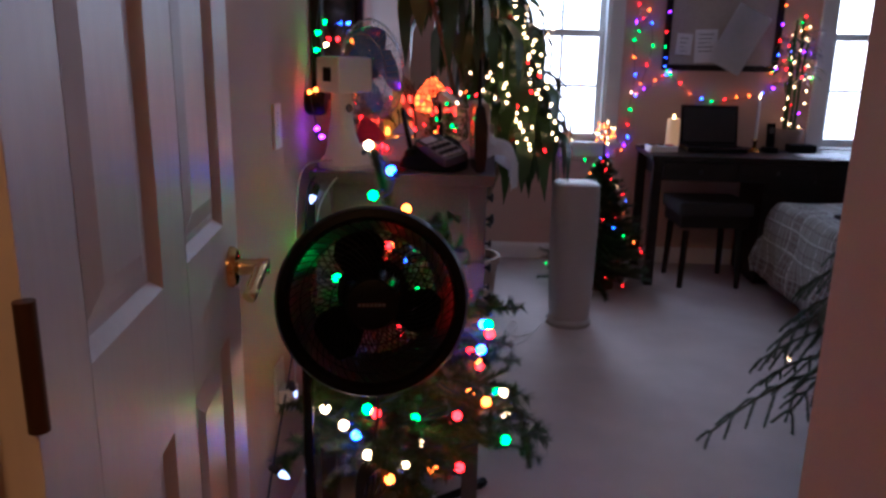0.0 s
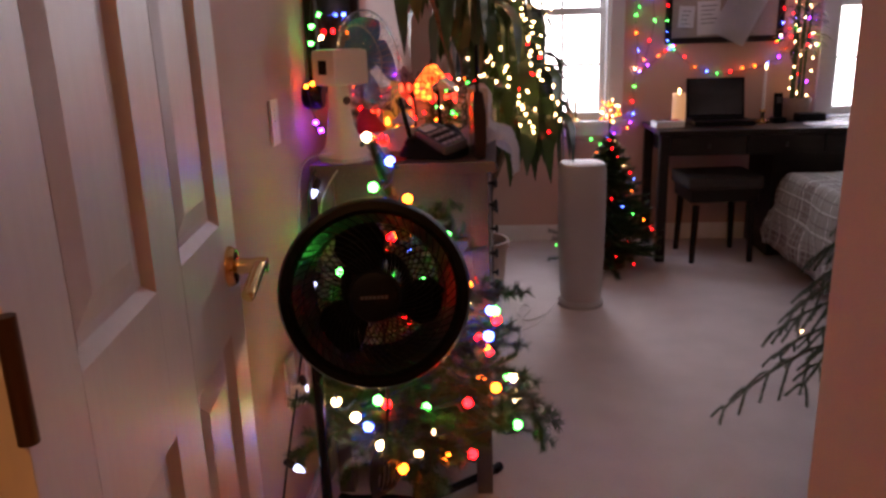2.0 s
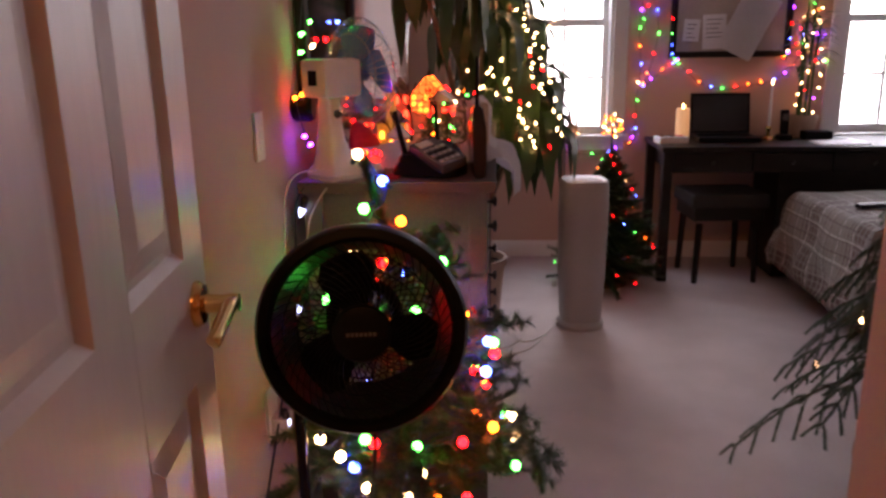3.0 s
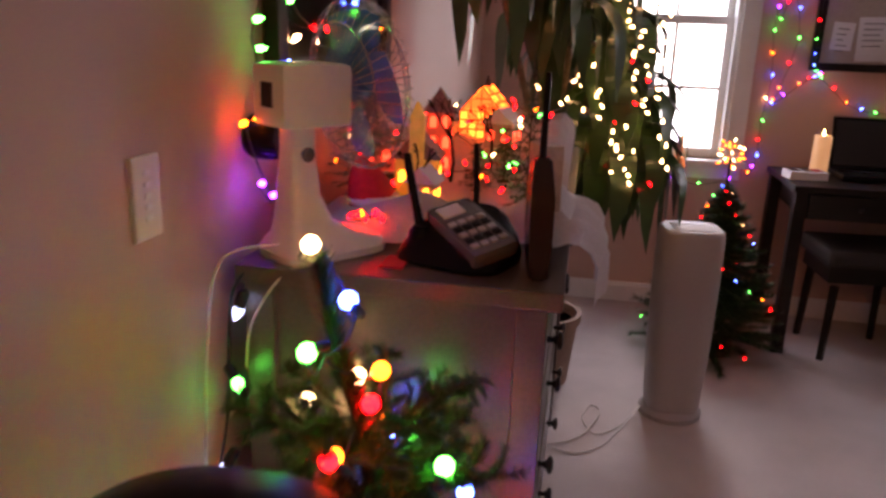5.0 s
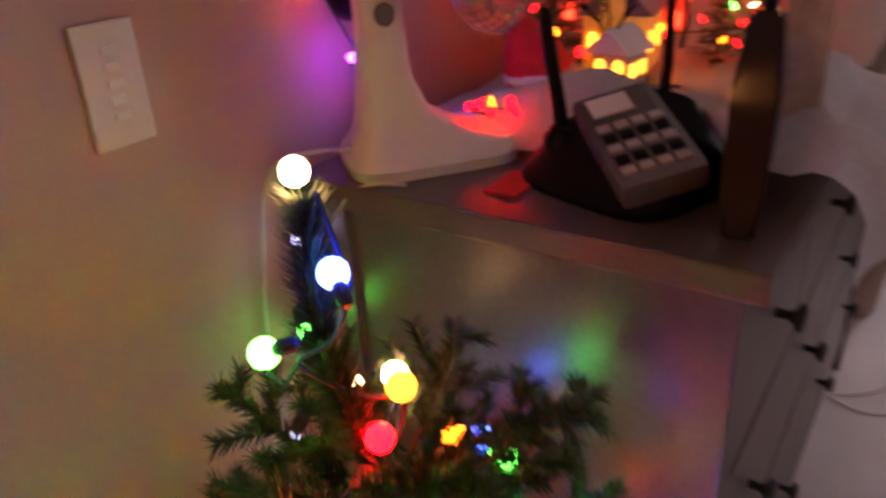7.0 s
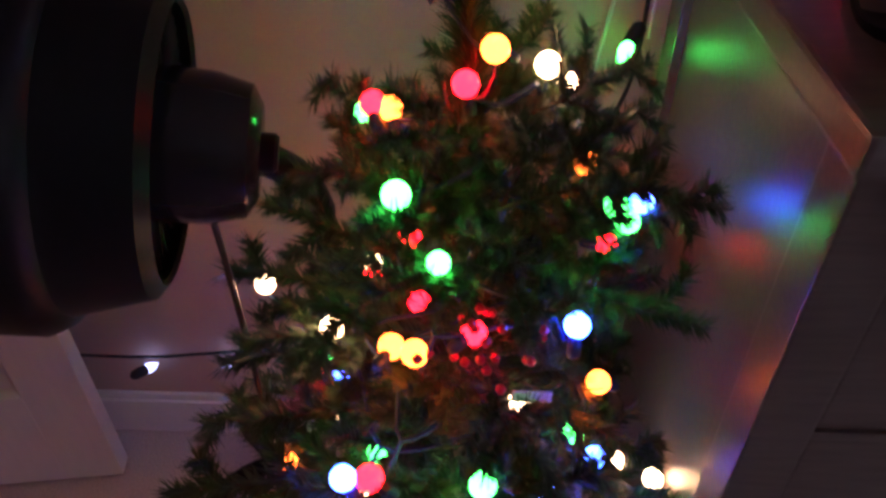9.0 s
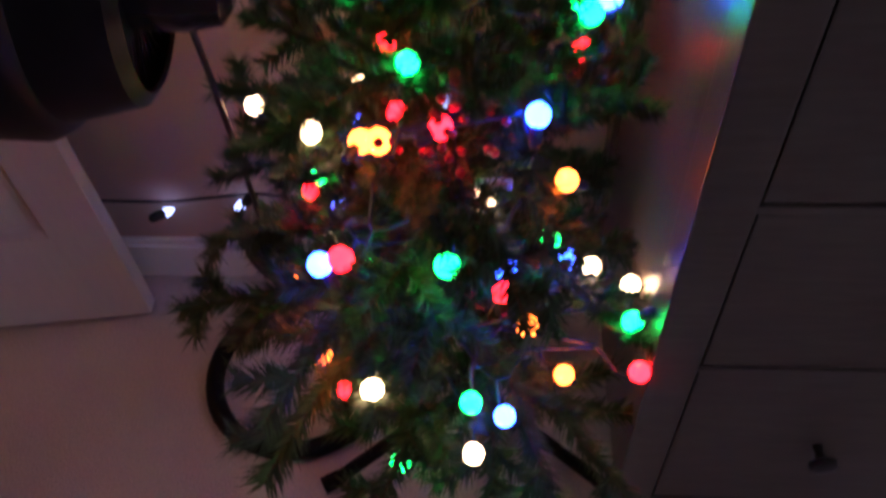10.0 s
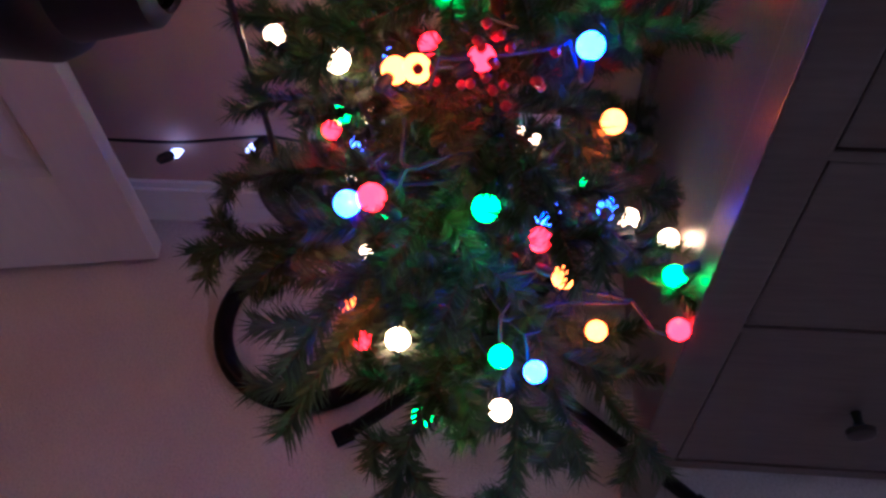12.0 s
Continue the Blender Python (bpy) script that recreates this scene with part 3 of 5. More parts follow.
# ---- globe lights on the fir ----
TREE_HIGH = [("w", 0.22, -0.192, 1.05), ("b", 0.276, -0.224, 0.998), ("g", 0.241, -0.264, 0.947), ("r", 0.304, -0.228, 0.874), ("w", 0.267, -0.16, 0.873), ("w", 0.19, -0.131, 0.815), ("y", 0.31, -0.206, 0.907),
             ("r", 0.28, -0.306, 0.842), ("g", 0.402, -0.277, 0.836), ("g", 0.342, -0.249, 0.718), ("r", 0.283, -0.279, 0.698), ("g", 0.326, -0.097, 0.773), ("r", 0.253, -0.082, 0.67), ("w", 0.239, -0.445, 0.591),
             ("w", 0.366, -0.346, 0.658), ("y", 0.446, -0.264, 0.715)]
TREE_LOW = [("r", 0.512, -0.297, 0.642), ("w", 0.438, -0.178, 0.641), ("g", 0.509, -0.208, 0.631), ("b", 0.496, -0.159, 0.614), ("y", 0.387, -0.1, 0.615), ("g", 0.367, -0.109, 0.509), ("w", 0.549, -0.284, 0.493),
            ("b", 0.536, -0.157, 0.425), ("w", 0.56, -0.189, 0.388), ("g", 0.559, -0.268, 0.362), ("r", 0.491, -0.019, 0.443), ("y", 0.469, -0.092, 0.399), ("y", 0.484, -0.136, 0.511), ("w", 0.368, -0.014, 0.432),
            ("r", 0.443, -0.309, 0.44), ("y", 0.509, -0.34, 0.494), ("y", 0.302, -0.44, 0.346), ("b", 0.494, -0.323, 0.613), ("y", 0.28, -0.292, 0.838), ("g", 0.326, -0.086, 0.757), ("b", 0.286, -0.065, 0.748),
            ("y", 0.296, -0.124, 0.797), ("y", 0.416, -0.286, 0.689), ("b", 0.407, -0.132, 0.71), ("b", 0.397, -0.091, 0.511), ("w", 0.367, -0.061, 0.462), ("g", 0.461, -0.029, 0.489), ("r", 0.466, -0.161, 0.542),
            ("g", 0.536, -0.191, 0.451)]
TREE_EDGE = [("r", 0.4, -0.217, 0.691), ("w", 0.141, -0.35, 0.464), ("w", 0.187, -0.367, 0.433), ("b", 0.218, -0.379, 0.416), ("w", 0.246, -0.39, 0.374), ("w", 0.326, -0.36, 0.334), ("b", 0.325, -0.36, 0.31),
             ("y", 0.392, -0.372, 0.338), ("r", 0.453, -0.348, 0.329), ("g", 0.345, -0.32, 0.433), ("g", 0.245, -0.387, 0.486), ("r", 0.265, -0.395, 0.481), ("w", 0.356, -0.34, 0.38), ("w", 0.191, -0.33, 0.582),
             ("r", 0.209, -0.33, 0.577), ("r", 0.223, -0.33, 0.556), ("r", 0.304, -0.27, 0.632), ("g", 0.17, -0.33, 0.77), ("b", 0.248, -0.33, 0.584), 
             ]
bulbs = TREE_HIGH + TREE_LOW + TREE_EDGE
wire_pts = []
turn = sorted(range(len(bulbs)), key=lambda k: -bulbs[k][3])
prev = None
for k in turn:
    c, x, y, z = bulbs[k]
    ax, ay = x - 0.31, y + 0.20
    p = V(0.31 + ax * 0.78, -0.20 + ay * 0.78, z - 0.012)
    if prev is not None:
        mid = (prev + p) / 2
        mid = V(0.31 + (mid.x - 0.31) * 0.9, -0.20 + (mid.y + 0.20) * 0.9, mid.z - 0.012)
        wire_pts.append(mid)
    wire_pts.append(p)
    prev = p
globe_string = light_string("globe_string_lights", "multicoloured globe lights on navy wire wound through the fir", [V(*b[1:]) for b in bulbs], [b[0] for b in bulbs], GLOBES, GLOBE_SOCKET, BLUEWIRE, 0.0022, wire_pts=smooth_path(wire_pts, 4))
for code, x, y, z in bulbs:
    bm = B()
    tube(bm, [(x, y, z - 0.016), (0.31 + (x - 0.31) * 0.9, -0.20 + (y + 0.20) * 0.9, z - 0.03), (0.31 + (x - 0.31) * 0.78, -0.20 + (y + 0.20) * 0.78, z - 0.012)], 0.0022, 5)
    part("lead_wire", bm, BLUEWIRE, globe_string)

# ---- big-bulb cord down the wall and along the baseboard ----
cord = smooth_path([(0.06, -0.02, 0.955), (0.035, -0.03, 0.90), (0.025, -0.035, 0.72), (0.022, -0.10, 0.60), (0.025, -0.22, 0.49), (0.022, -0.36, 0.34), (0.024, -0.48, 0.235), (0.022, -0.58, 0.235), (0.022, -0.66, 0.225), (0.022, -0.75, 0.215), (0.024, -0.92, 0.22), (0.024, -1.1, 0.22)], 8)
light_string("wall_light_cord", "black cord of large cone bulbs along the baseboard", [V(0.055, -0.04, 0.905), V(0.045, -0.045, 0.79), V(0.045, -0.08, 0.67), V(0.04, -0.25, 0.46), V(0.035, -0.375, 0.31), V(0.035, -0.50, 0.222), V(0.033, -0.596, 0.225), V(0.036, -0.75, 0.198), V(0.035, -0.95, 0.205)],
             "cgccccccc", C9, C9_SOCKET, DARKCABLE, 0.0028, wire_pts=cord)
bm = B()
tube(bm, smooth_path([(0.10, 0.02, 0.985), (0.03, -0.04, 0.97), (0.012, -0.06, 0.85), (0.012, -0.08, 0.70), (0.014, -0.11, 0.55), (0.02, -0.15, 0.43)], 8), 0.0024, 6)
tube(bm, smooth_path([(0.17, 0.0, 0.963), (0.12, -0.02, 0.955), (0.07, -0.03, 0.88), (0.055, -0.028, 0.80)], 8), 0.0020, 6)
tagged(part("fan_cable", bm, CABLE, None, "", True), "thin white power cable hanging beside the dresser", "cable")


# ---- white desk fan ----
def desk_fan():
    f = thing("desk_fan", 0.138, 0.085, 0.96, "white plastic oscillating desk fan with blue blades on the dresser", "fan", 52)
    bm = B()
    rows = []
    for z, hx, hy, cx in ((0.0, 0.105, 0.072, 0), (0.012, 0.107, 0.074, 0), (0.026, 0.098, 0.066, 0), (0.036, 0.07, 0.052, -0.02), (0.06, 0.042, 0.044, -0.042), (0.10, 0.030, 0.036, -0.05), (0.15, 0.026, 0.028, -0.05), (0.20, 0.025, 0.025, -0.05), (0.215, 0.022, 0.022, -0.05)):
        rows.append([bm.verts.new((cx + hx * math.copysign(abs(math.cos(a)) ** 0.45, math.cos(a)), hy * math.copysign(abs(math.sin(a)) ** 0.45, math.sin(a)), z)) for a in [2 * math.pi * (k + 0.5) / 24 for k in range(24)]])
    for a, b in zip(rows, rows[1:]):
        for k in range(24):
            bm.faces.new((a[k], a[(k + 1) % 24], b[(k + 1) % 24], b[k]))
    bm.faces.new(rows[0][::-1]); bm.faces.new(rows[-1])
    part("base", bm, WHITEPL, f, "", True)
    bm = B()
    box(bm, -0.105, -0.052, 0.205, 0.03, 0.052, 0.30, 0.016)
    part("motor_housing", bm, WHITEPL, f, "", True)
    bm = B(); lathe(bm, [(0.011, 0), (0.012, 0.006), (0.009, 0.010)], 14, Matrix.Translation((-0.05, -0.030, 0.165)) @ pose(0, 0, 0, 90, 0, 0))
    part("pivot_screw", bm, SILVER, f, "", True)
    cm = Matrix.Translation((0.075, 0, 0.265)) @ pose(0, 0, 0, 0, 84, 0)
    R = 0.135
    cage = None
    for r, z in ((R + 0.001, 0), (0.10, 0.036), (0.10, -0.036), (0.03, 0.045)):
        bm = B()
        tube(bm, [cm @ V(r * math.cos(2 * math.pi * k / 44), r * math.sin(2 * math.pi * k / 44), z) for k in range(44)], 0.0019, 5, closed=True)
        ring = part("cage_ring", bm, CLEARPL, f, "", True)
        cage = cage or ring
    for k in range(44):
        a = 2 * math.pi * k / 44
        pts = []
        for s in range(9):
            q = -1 + 2 * s / 8
            r = R * math.sqrt(max(0.0, 1 - abs(q) ** 3)) if abs(q) < 1 else 0.028
            pts.append(cm @ V(max(r, 0.028) * math.cos(a), max(r, 0.028) * math.sin(a), 0.045 * q))
        bm = B()
        tube(bm, pts, 0.0011, 4)
        part("cage_wire", bm, CLEARPL, cage, "", True)
    for k in range(4):
        bm = B()
        grid = []
        a0 = math.pi / 2 * k
        for i in range(6):
            r = 0.02 + 0.098 * i / 5
            half = 0.5 + 0.2 * math.sin(math.pi * i / 5)
            grid.append([bm.verts.new(cm @ V(r * math.cos(a0 + (j / 4 - 0.5) * 2 * half), r * math.sin(a0 + (j / 4 - 0.5) * 2 * half), 0.03 * (j / 4 - 0.5))) for j in range(5)])
        for i in range(5):
            for j in range(4):
                bm.faces.new((grid[i][j], grid[i + 1][j], grid[i + 1][j + 1], grid[i][j + 1]))
        bmesh.ops.solidify(bm, geom=bm.faces[:], thickness=0.0018)
        part("blade", bm, BLUEBLADE, f, "translucent blue blade", True)
    bm = B(); lathe(bm, [(0.026, -0.02), (0.026, 0.012), (0.018, 0.02)], 18, cm)
    part("hub", bm, BLUEBLADE, f, "", True)
    bm = B(); box(bm, -0.1065, -0.018, 0.235, -0.1045, 0.018, 0.272)
    part("vent_slot", bm, BLACKPL, f)
    f.scale = (0.86, 0.86, 0.95)
    return f


desk_fan()

# ---- snow cloth on the dresser ----
bm = B()
NX, NYC = 34, 56
grid = []
for i in range(NX + 1):
    row = []
    for j in range(NYC + 1):
        u, v = i / NX, j / NYC
        x, y = 0.06 + 0.57 * u, 0.13 + 1.27 * v
        edge = 0.5 * (1 - u) * (1 - v) ** 6
        z = 0.972 + 0.022 * noise.noise(V(x * 7, y * 6, 1.0)) + 0.012 * noise.noise(V(x * 19, y * 17, 4.0))
        z += 0.095 * min(1, max(0, (v - 0.42) / 0.14)) ** 1.5 * (1 if u < 0.72 else max(0, 1 - (u - 0.72) / 0.1))
        z += 0.042 * math.exp(-((x - 0.24) / 0.09) ** 2 - ((y - 0.26) / 0.07) ** 2)
        z += 0.075 * math.exp(-((x - 0.48) / 0.06) ** 2 - ((y - 0.34) / 0.13) ** 2)
        z = max(z, 0.9635)
        y -= 0.05 * math.sin(u * 9.0) * (1 - v) ** 3
        if x > 0.50 and v > 0.24:
            x = 0.50 - 0.2 * (x - 0.50)
        elif x > 0.50:
            over = x - 0.50
            fold = 0.5 + 0.5 * math.sin(y * 46 + 2 * noise.noise(V(y * 9, 0, 0)))
            hang = over * (0.95 + 0.35 * noise.noise(V(0, y * 11, 2)))
            z = max(0.90, 1.0 - max(0.0, hang - 0.035) * 1.5) + 0.016 * fold * max(0, 1 - over / 0.08)
            x = 0.50 + min(over, 0.058) + 0.022 * fold * min(1, over / 0.05)
        row.append(bm.verts.new((x, y, z)))
    grid.append(row)
for i in range(NX):
    for j in range(NYC):
        bm.faces.new((grid[i][j], grid[i + 1][j], grid[i + 1][j + 1], grid[i][j + 1]))
bmesh.ops.solidify(bm, geom=bm.faces[:], thickness=0.003)
tagged(part("snow_cloth", bm, SNOWCLOTH, None, "", True), "rumpled white snow cloth draped over the dresser edge", "cloth")


# ---- village ----
def lit(name, color, strength):
    return bulb_mat(name, color, strength)


LIT_AMBER = lit("amber_window", (1.0, 0.30, 0.02), 4)
LIT_RED = lit("red_window", (1.0, 0.05, 0.015), 4)
LIT_ORANGE = lit("orange_window", (1.0, 0.13, 0.012), 5)
# weak emission in the shells stands in for lamplight inside the houses
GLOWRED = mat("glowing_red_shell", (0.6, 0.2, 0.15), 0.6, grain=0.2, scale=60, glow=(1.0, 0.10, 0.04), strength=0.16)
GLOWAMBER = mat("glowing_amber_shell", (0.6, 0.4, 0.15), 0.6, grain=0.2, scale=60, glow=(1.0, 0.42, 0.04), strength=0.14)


def village_house(name, label, x, y, z, w, d, h, roof_h, wall_m, lit_m, rz=0, tower=0.0):
    o = thing(name, x, y, z, label, "christmas ornament", rz, group="christmas village")
    bm = B(); box(bm, -w / 2, -d / 2, 0, w / 2, d / 2, h, 0.003)
    walls = part("wall_block", bm, wall_m, o)
    bm = B()
    e = 0.008
    a = [bm.verts.new(p) for p in ((-w / 2 - e, -d / 2 - e, h), (w / 2 + e, -d / 2 - e, h), (w / 2 + e, d / 2 + e, h), (-w / 2 - e, d / 2 + e, h), (0, -d / 2 - e, h + roof_h), (0, d / 2 + e, h + roof_h))]
    for f in ((0, 1, 4), (2, 3, 5), (1, 2, 5, 4), (3, 0, 4, 5), (3, 2, 1, 0)):
        bm.faces.new([a[k] for k in f])
    part("roof", bm, SNOWCLOTH if wall_m is STONE else ROOF, o)
    rows = max(1, int(h / 0.04))
    cols = max(2, int(w / 0.028))
    for r in range(rows):
        for c in range(cols):
            cx = -w / 2 + (c + 0.5) * w / cols
            cz = (r + 0.55) * h / rows
            ww, wh = 0.007, 0.012
            bm = B()
            vs = [bm.verts.new((cx + px, -d / 2 - 0.0015, cz + pz)) for px, pz in ((-ww, -wh), (ww, -wh), (ww, wh * 0.5), (ww * 0.5, wh), (-ww * 0.5, wh), (-ww, wh * 0.5))]
            bmesh.ops.solidify(bm, geom=[bm.faces.new(vs)], thickness=0.003)
            part("window", bm, lit_m, walls)
    for s in range(2):
        bm = B(); box(bm, w / 2 - 0.0005, -d / 4 + s * d / 2 - 0.008, h * 0.35, w / 2 + 0.0015, -d / 4 + s * d / 2 + 0.008, h * 0.7)
        part("window", bm, lit_m, walls)
    if tower:
        bm = B()
        tw = w * 0.17
        box(bm, -tw, -d / 2 - tw, h * 0.4, tw, -d / 2 + tw, h + roof_h + tower * 0.5, 0.002)
        lathe(bm, [(tw * 1.5, h + roof_h + tower * 0.5), (0.0015, h + roof_h + tower)], 4, Matrix.Translation((0, -d / 2, 0)) @ pose(0, 0, 0, 0, 0, 45))
        part("steeple", bm, wall_m, o)
    return o


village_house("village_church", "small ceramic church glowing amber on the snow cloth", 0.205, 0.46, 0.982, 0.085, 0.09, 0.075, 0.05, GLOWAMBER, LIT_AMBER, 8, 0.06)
village_house("village_chapel", "tiny ceramic house with amber windows on the snow cloth", 0.235, 0.375, 0.978, 0.05, 0.05, 0.045, 0.03, STONE, LIT_AMBER, -6)
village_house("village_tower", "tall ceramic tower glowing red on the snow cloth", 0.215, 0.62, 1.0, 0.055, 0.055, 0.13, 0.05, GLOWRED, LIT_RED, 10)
def lantern_house(x, y, z, w, d, h, roof_h, rz):
    """An openwork metal house: glowing panes between thin bars, on the walls and on the roof."""
    o = thing("village_lantern", x, y, z, "openwork metal lantern house glowing bright orange", "christmas ornament", rz, group="christmas village")
    bars = B()
    faces = []
    for s in (-1, 1):
        faces.append((V(-w / 2, s * d / 2, 0), V(w, 0, 0), V(0, 0, h), 5, 3))
        faces.append((V(s * w / 2, -d / 2, 0), V(0, d, 0), V(0, 0, h), 5, 3))
        faces.append((V(s * w / 2, -d / 2, h), V(0, d, 0), V(-s * w / 2, 0, roof_h), 4, 3))
    for base, u, v, nu, nv in faces:
        for a in range(nu + 1):
            tube(bars, [base + u * (a / nu), base + u * (a / nu) + v], 0.0013, 4)
        for b in range(nv + 1):
            tube(bars, [base + v * (b / nv), base + v * (b / nv) + u], 0.0013, 4)
    for s in (-1, 1):
        for a in (-0.5, 0, 0.5):
            tube(bars, [V(a * w / 2, s * d / 2, h), V(a * w / 2, s * d / 2, h + roof_h * (1 - abs(a)))], 0.0013, 4)
        tube(bars, [V(-w / 4, s * d / 2, h + roof_h / 2), V(w / 4, s * d / 2, h + roof_h / 2)], 0.0013, 4)
    lathe(bars, [(0.008, h + roof_h - 0.004), (0.006, h + roof_h + 0.01), (0.001, h + roof_h + 0.022)], 8)
    frame_part = part("lantern_frame", bars, BRONZE, o, "dark openwork metal frame")
    for base, u, v, nu, nv in faces:
        for a in range(nu):
            for b in range(nv):
                bm = B()
                q = [base + u * ((a + i) / nu) + v * ((b + k) / nv) for i, k in ((0.1, 0.1), (0.9, 0.1), (0.9, 0.9), (0.1, 0.9))]
                bmesh.ops.solidify(bm, geom=[bm.faces.new([bm.verts.new(p) for p in q])], thickness=0.001)
                part("pane", bm, LIT_ORANGE if (a + b) % 3 else LIT_DEEP, frame_part)
    for s in (-1, 1):
        bm = B()
        q = [V(-w * 0.44, s * d / 2, h + 0.003), V(w * 0.44, s * d / 2, h + 0.003), V(0, s * d / 2, h + roof_h * 0.92)]
        bmesh.ops.solidify(bm, geom=[bm.faces.new([bm.verts.new(p) for p in q])], thickness=0.001)
        part("pane", bm, LIT_DEEP, frame_part)
    return o


LIT_DEEP = lit("deep_orange_pane", (1.0, 0.09, 0.012), 2.2)
lantern_house(0.285, 0.86, 1.05, 0.105, 0.10, 0.065, 0.06, -8)
village_house("village_shop", "small ceramic shop with red-lit windows", 0.335, 0.78, 1.035, 0.07, 0.06, 0.06, 0.035, STONE, LIT_RED, -14)
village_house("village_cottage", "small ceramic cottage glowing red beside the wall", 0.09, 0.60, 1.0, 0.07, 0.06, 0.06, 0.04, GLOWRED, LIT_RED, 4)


def cone_tree(name, label, x, y, z, h, r, codes, n, seed, flocked=False, group=""):
    o = thing(name, x, y, z, label, "christmas tree", group=group)
    rng = random.Random(seed)
    bm = B(); tube(bm, [(0, 0, 0), (0, 0, h * 0.97)], r * 0.07, 6, 0.4)
    lathe(bm, [(r * 0.35, 0), (r * 0.3, h * 0.04)], 10)
    part("trunk", bm, TWIG, o)
    nd = B()
    count = int(46 + 260 * min(1.0, h)) if h < 0.5 else 340
    for k in range(count):
        q = (k + 0.5) / count
        rr = r * (1 - q) ** 0.8 * rng.uniform(0.75, 1.12) + 0.006
        a = k * 2.39996
        p0 = V(0, 0, h * (0.06 + 0.93 * q))
        p1 = p0 + V(math.cos(a) * rr, math.sin(a) * rr, rr * rng.uniform(-0.25, 0.35))
        sprig(nd, [p0 + (p1 - p0) * 0.15, p1], rng, max(0.010, h * 0.045), 1500 if h < 0.5 else 1900, 0.0009 if h < 0.5 else 0.0018)
    part("needles", nd, NEEDLE, o)
    places, cs = [], []
    for k in range(n):
        q = (k + 0.5) / n
        rr = r * (1 - q) ** 0.8 * 0.95 + 0.006
        a = k * 2.39996 * 1.7 + 1
        ob = new("bulb", MINIS[codes[k % len(codes)]])
        ob.parent = o
        ob.matrix_basis = Matrix.Translation((math.cos(a) * rr, math.sin(a) * rr, h * (0.08 + 0.9 * q))) @ pose(0, 0, 0, rng.uniform(-60, 60), rng.uniform(-60, 60), 0) @ Matrix.Diagonal((0.8, 0.8, 0.8, 1))
    return o


cone_tree("tabletop_tree", "small green tabletop tree with red and amber lights", 0.10, 0.46, 0.975, 0.26, 0.085, "rryrrw", 16, 4, group="tabletop trees")
cone_tree("tabletop_tree", "slim frosted bottle-brush tree on the snow cloth", 0.425, 0.42, 0.965, 0.27, 0.035, "w", 4, 6, group="tabletop trees")
cone_tree("tabletop_tree", "small dark tabletop tree with tiny red lights", 0.36, 0.62, 0.985, 0.12, 0.04, "rgwr", 6, 9, group="tabletop trees")
cone_tree("tabletop_tree", "small dark tabletop tree dotted with mixed lights", 0.31, 0.55, 0.975, 0.10, 0.035, "ryrg", 5, 12, group="tabletop trees")


def bare_tree(x, y, z, h, seed):
    o = thing("village_bare_tree", x, y, z, "dark leafless model tree in the christmas village", "christmas ornament", group="bare model trees")
    rng = random.Random(seed)
    bm = B()

    def grow(p, d, l, r, lev):
        q = p + d * l
        tube(bm, [p, (p + q) / 2 + V(rng.gauss(0, 0.04), rng.gauss(0, 0.04), 0) * l, q], r, 5, 0.7)
        if lev:
            for _ in range(3):
                grow(q, (d + V(rng.gauss(0, 0.5), rng.gauss(0, 0.5), 0.1)).normalized(), l * 0.62, r * 0.65, lev - 1)
    grow(V(0, 0, 0), V(0, 0, 1), h * 0.42, 0.004, 3)
    part("branch", bm, BLACKPL, o)
    return o


bare_tree(0.25, 0.58, 0.985, 0.20, 1)
bare_tree(0.22, 0.36, 0.975, 0.13, 2)
bare_tree(0.32, 0.70, 1.0, 0.16, 3)

vil = []
rng = random.Random(31)
for k in range(34):
    vy = 0.30 + 0.85 * rng.random()
    vil.append(V(0.10 + 0.36 * rng.random(), vy, 0.99 + 0.09 * (vy > 0.72) + 0.04 * rng.random()))
vil.sort(key=lambda p: p.y + 0.3 * math.sin(p.x * 20))
light_string("village_string_lights", "mini string lights scattered among the model village", vil, ["rryrrgwr"[k % 8] for k in range(34)], MINIS, MINI_SOCKET, WIRE, 0.0012, wire_pts=[p - V(0, 0, 0.006) for p in vil])
wl = [V(0.045, 0.06, 1.30), V(0.03, 0.10, 1.26), V(0.028, 0.06, 1.155), V(0.04, 0.10, 1.16), V(0.03, 0.10, 1.055), V(0.035, 0.13, 1.03), V(0.03, 0.22, 1.24), V(0.03, 0.28, 1.28),
      V(0.03, 0.25, 1.34), V(0.03, 0.42, 1.30), V(0.03, 0.60, 1.35), V(0.03, 0.8, 1.3), V(0.03, 0.2, 1.45), V(0.03, 0.16, 1.52)]
light_string("wall_string_lights", "multicoloured string lights along the wall above the dresser", wl, "ggyyppbwgrbyyr", {k: c9_mesh(k, 0.0054) for k in BULB}, MINI_SOCKET, WIRE, 0.0014, wire_pts=smooth_path([p - V(0, 0, 0.008) for p in (wl[4], wl[5], wl[2], wl[3], wl[1], wl[0], wl[12], wl[13], wl[8], wl[9], wl[10], wl[11])], 4))

# added bulbs that stand in for red lights reflected in the fan foot
rl = [V(0.165 + 0.075 * rng.random(), 0.115 + 0.045 * rng.random(), 0.998 + 0.010 * rng.random()) for k in range(8)]
light_string("fan_foot_reflection_bulbs", "red and amber mini bulbs added for reflections on the fan foot", rl, ["rrryrr"[k % 6] for k in range(8)], MINIS, None, WIRE, 0.0012, wire_pts=rl)

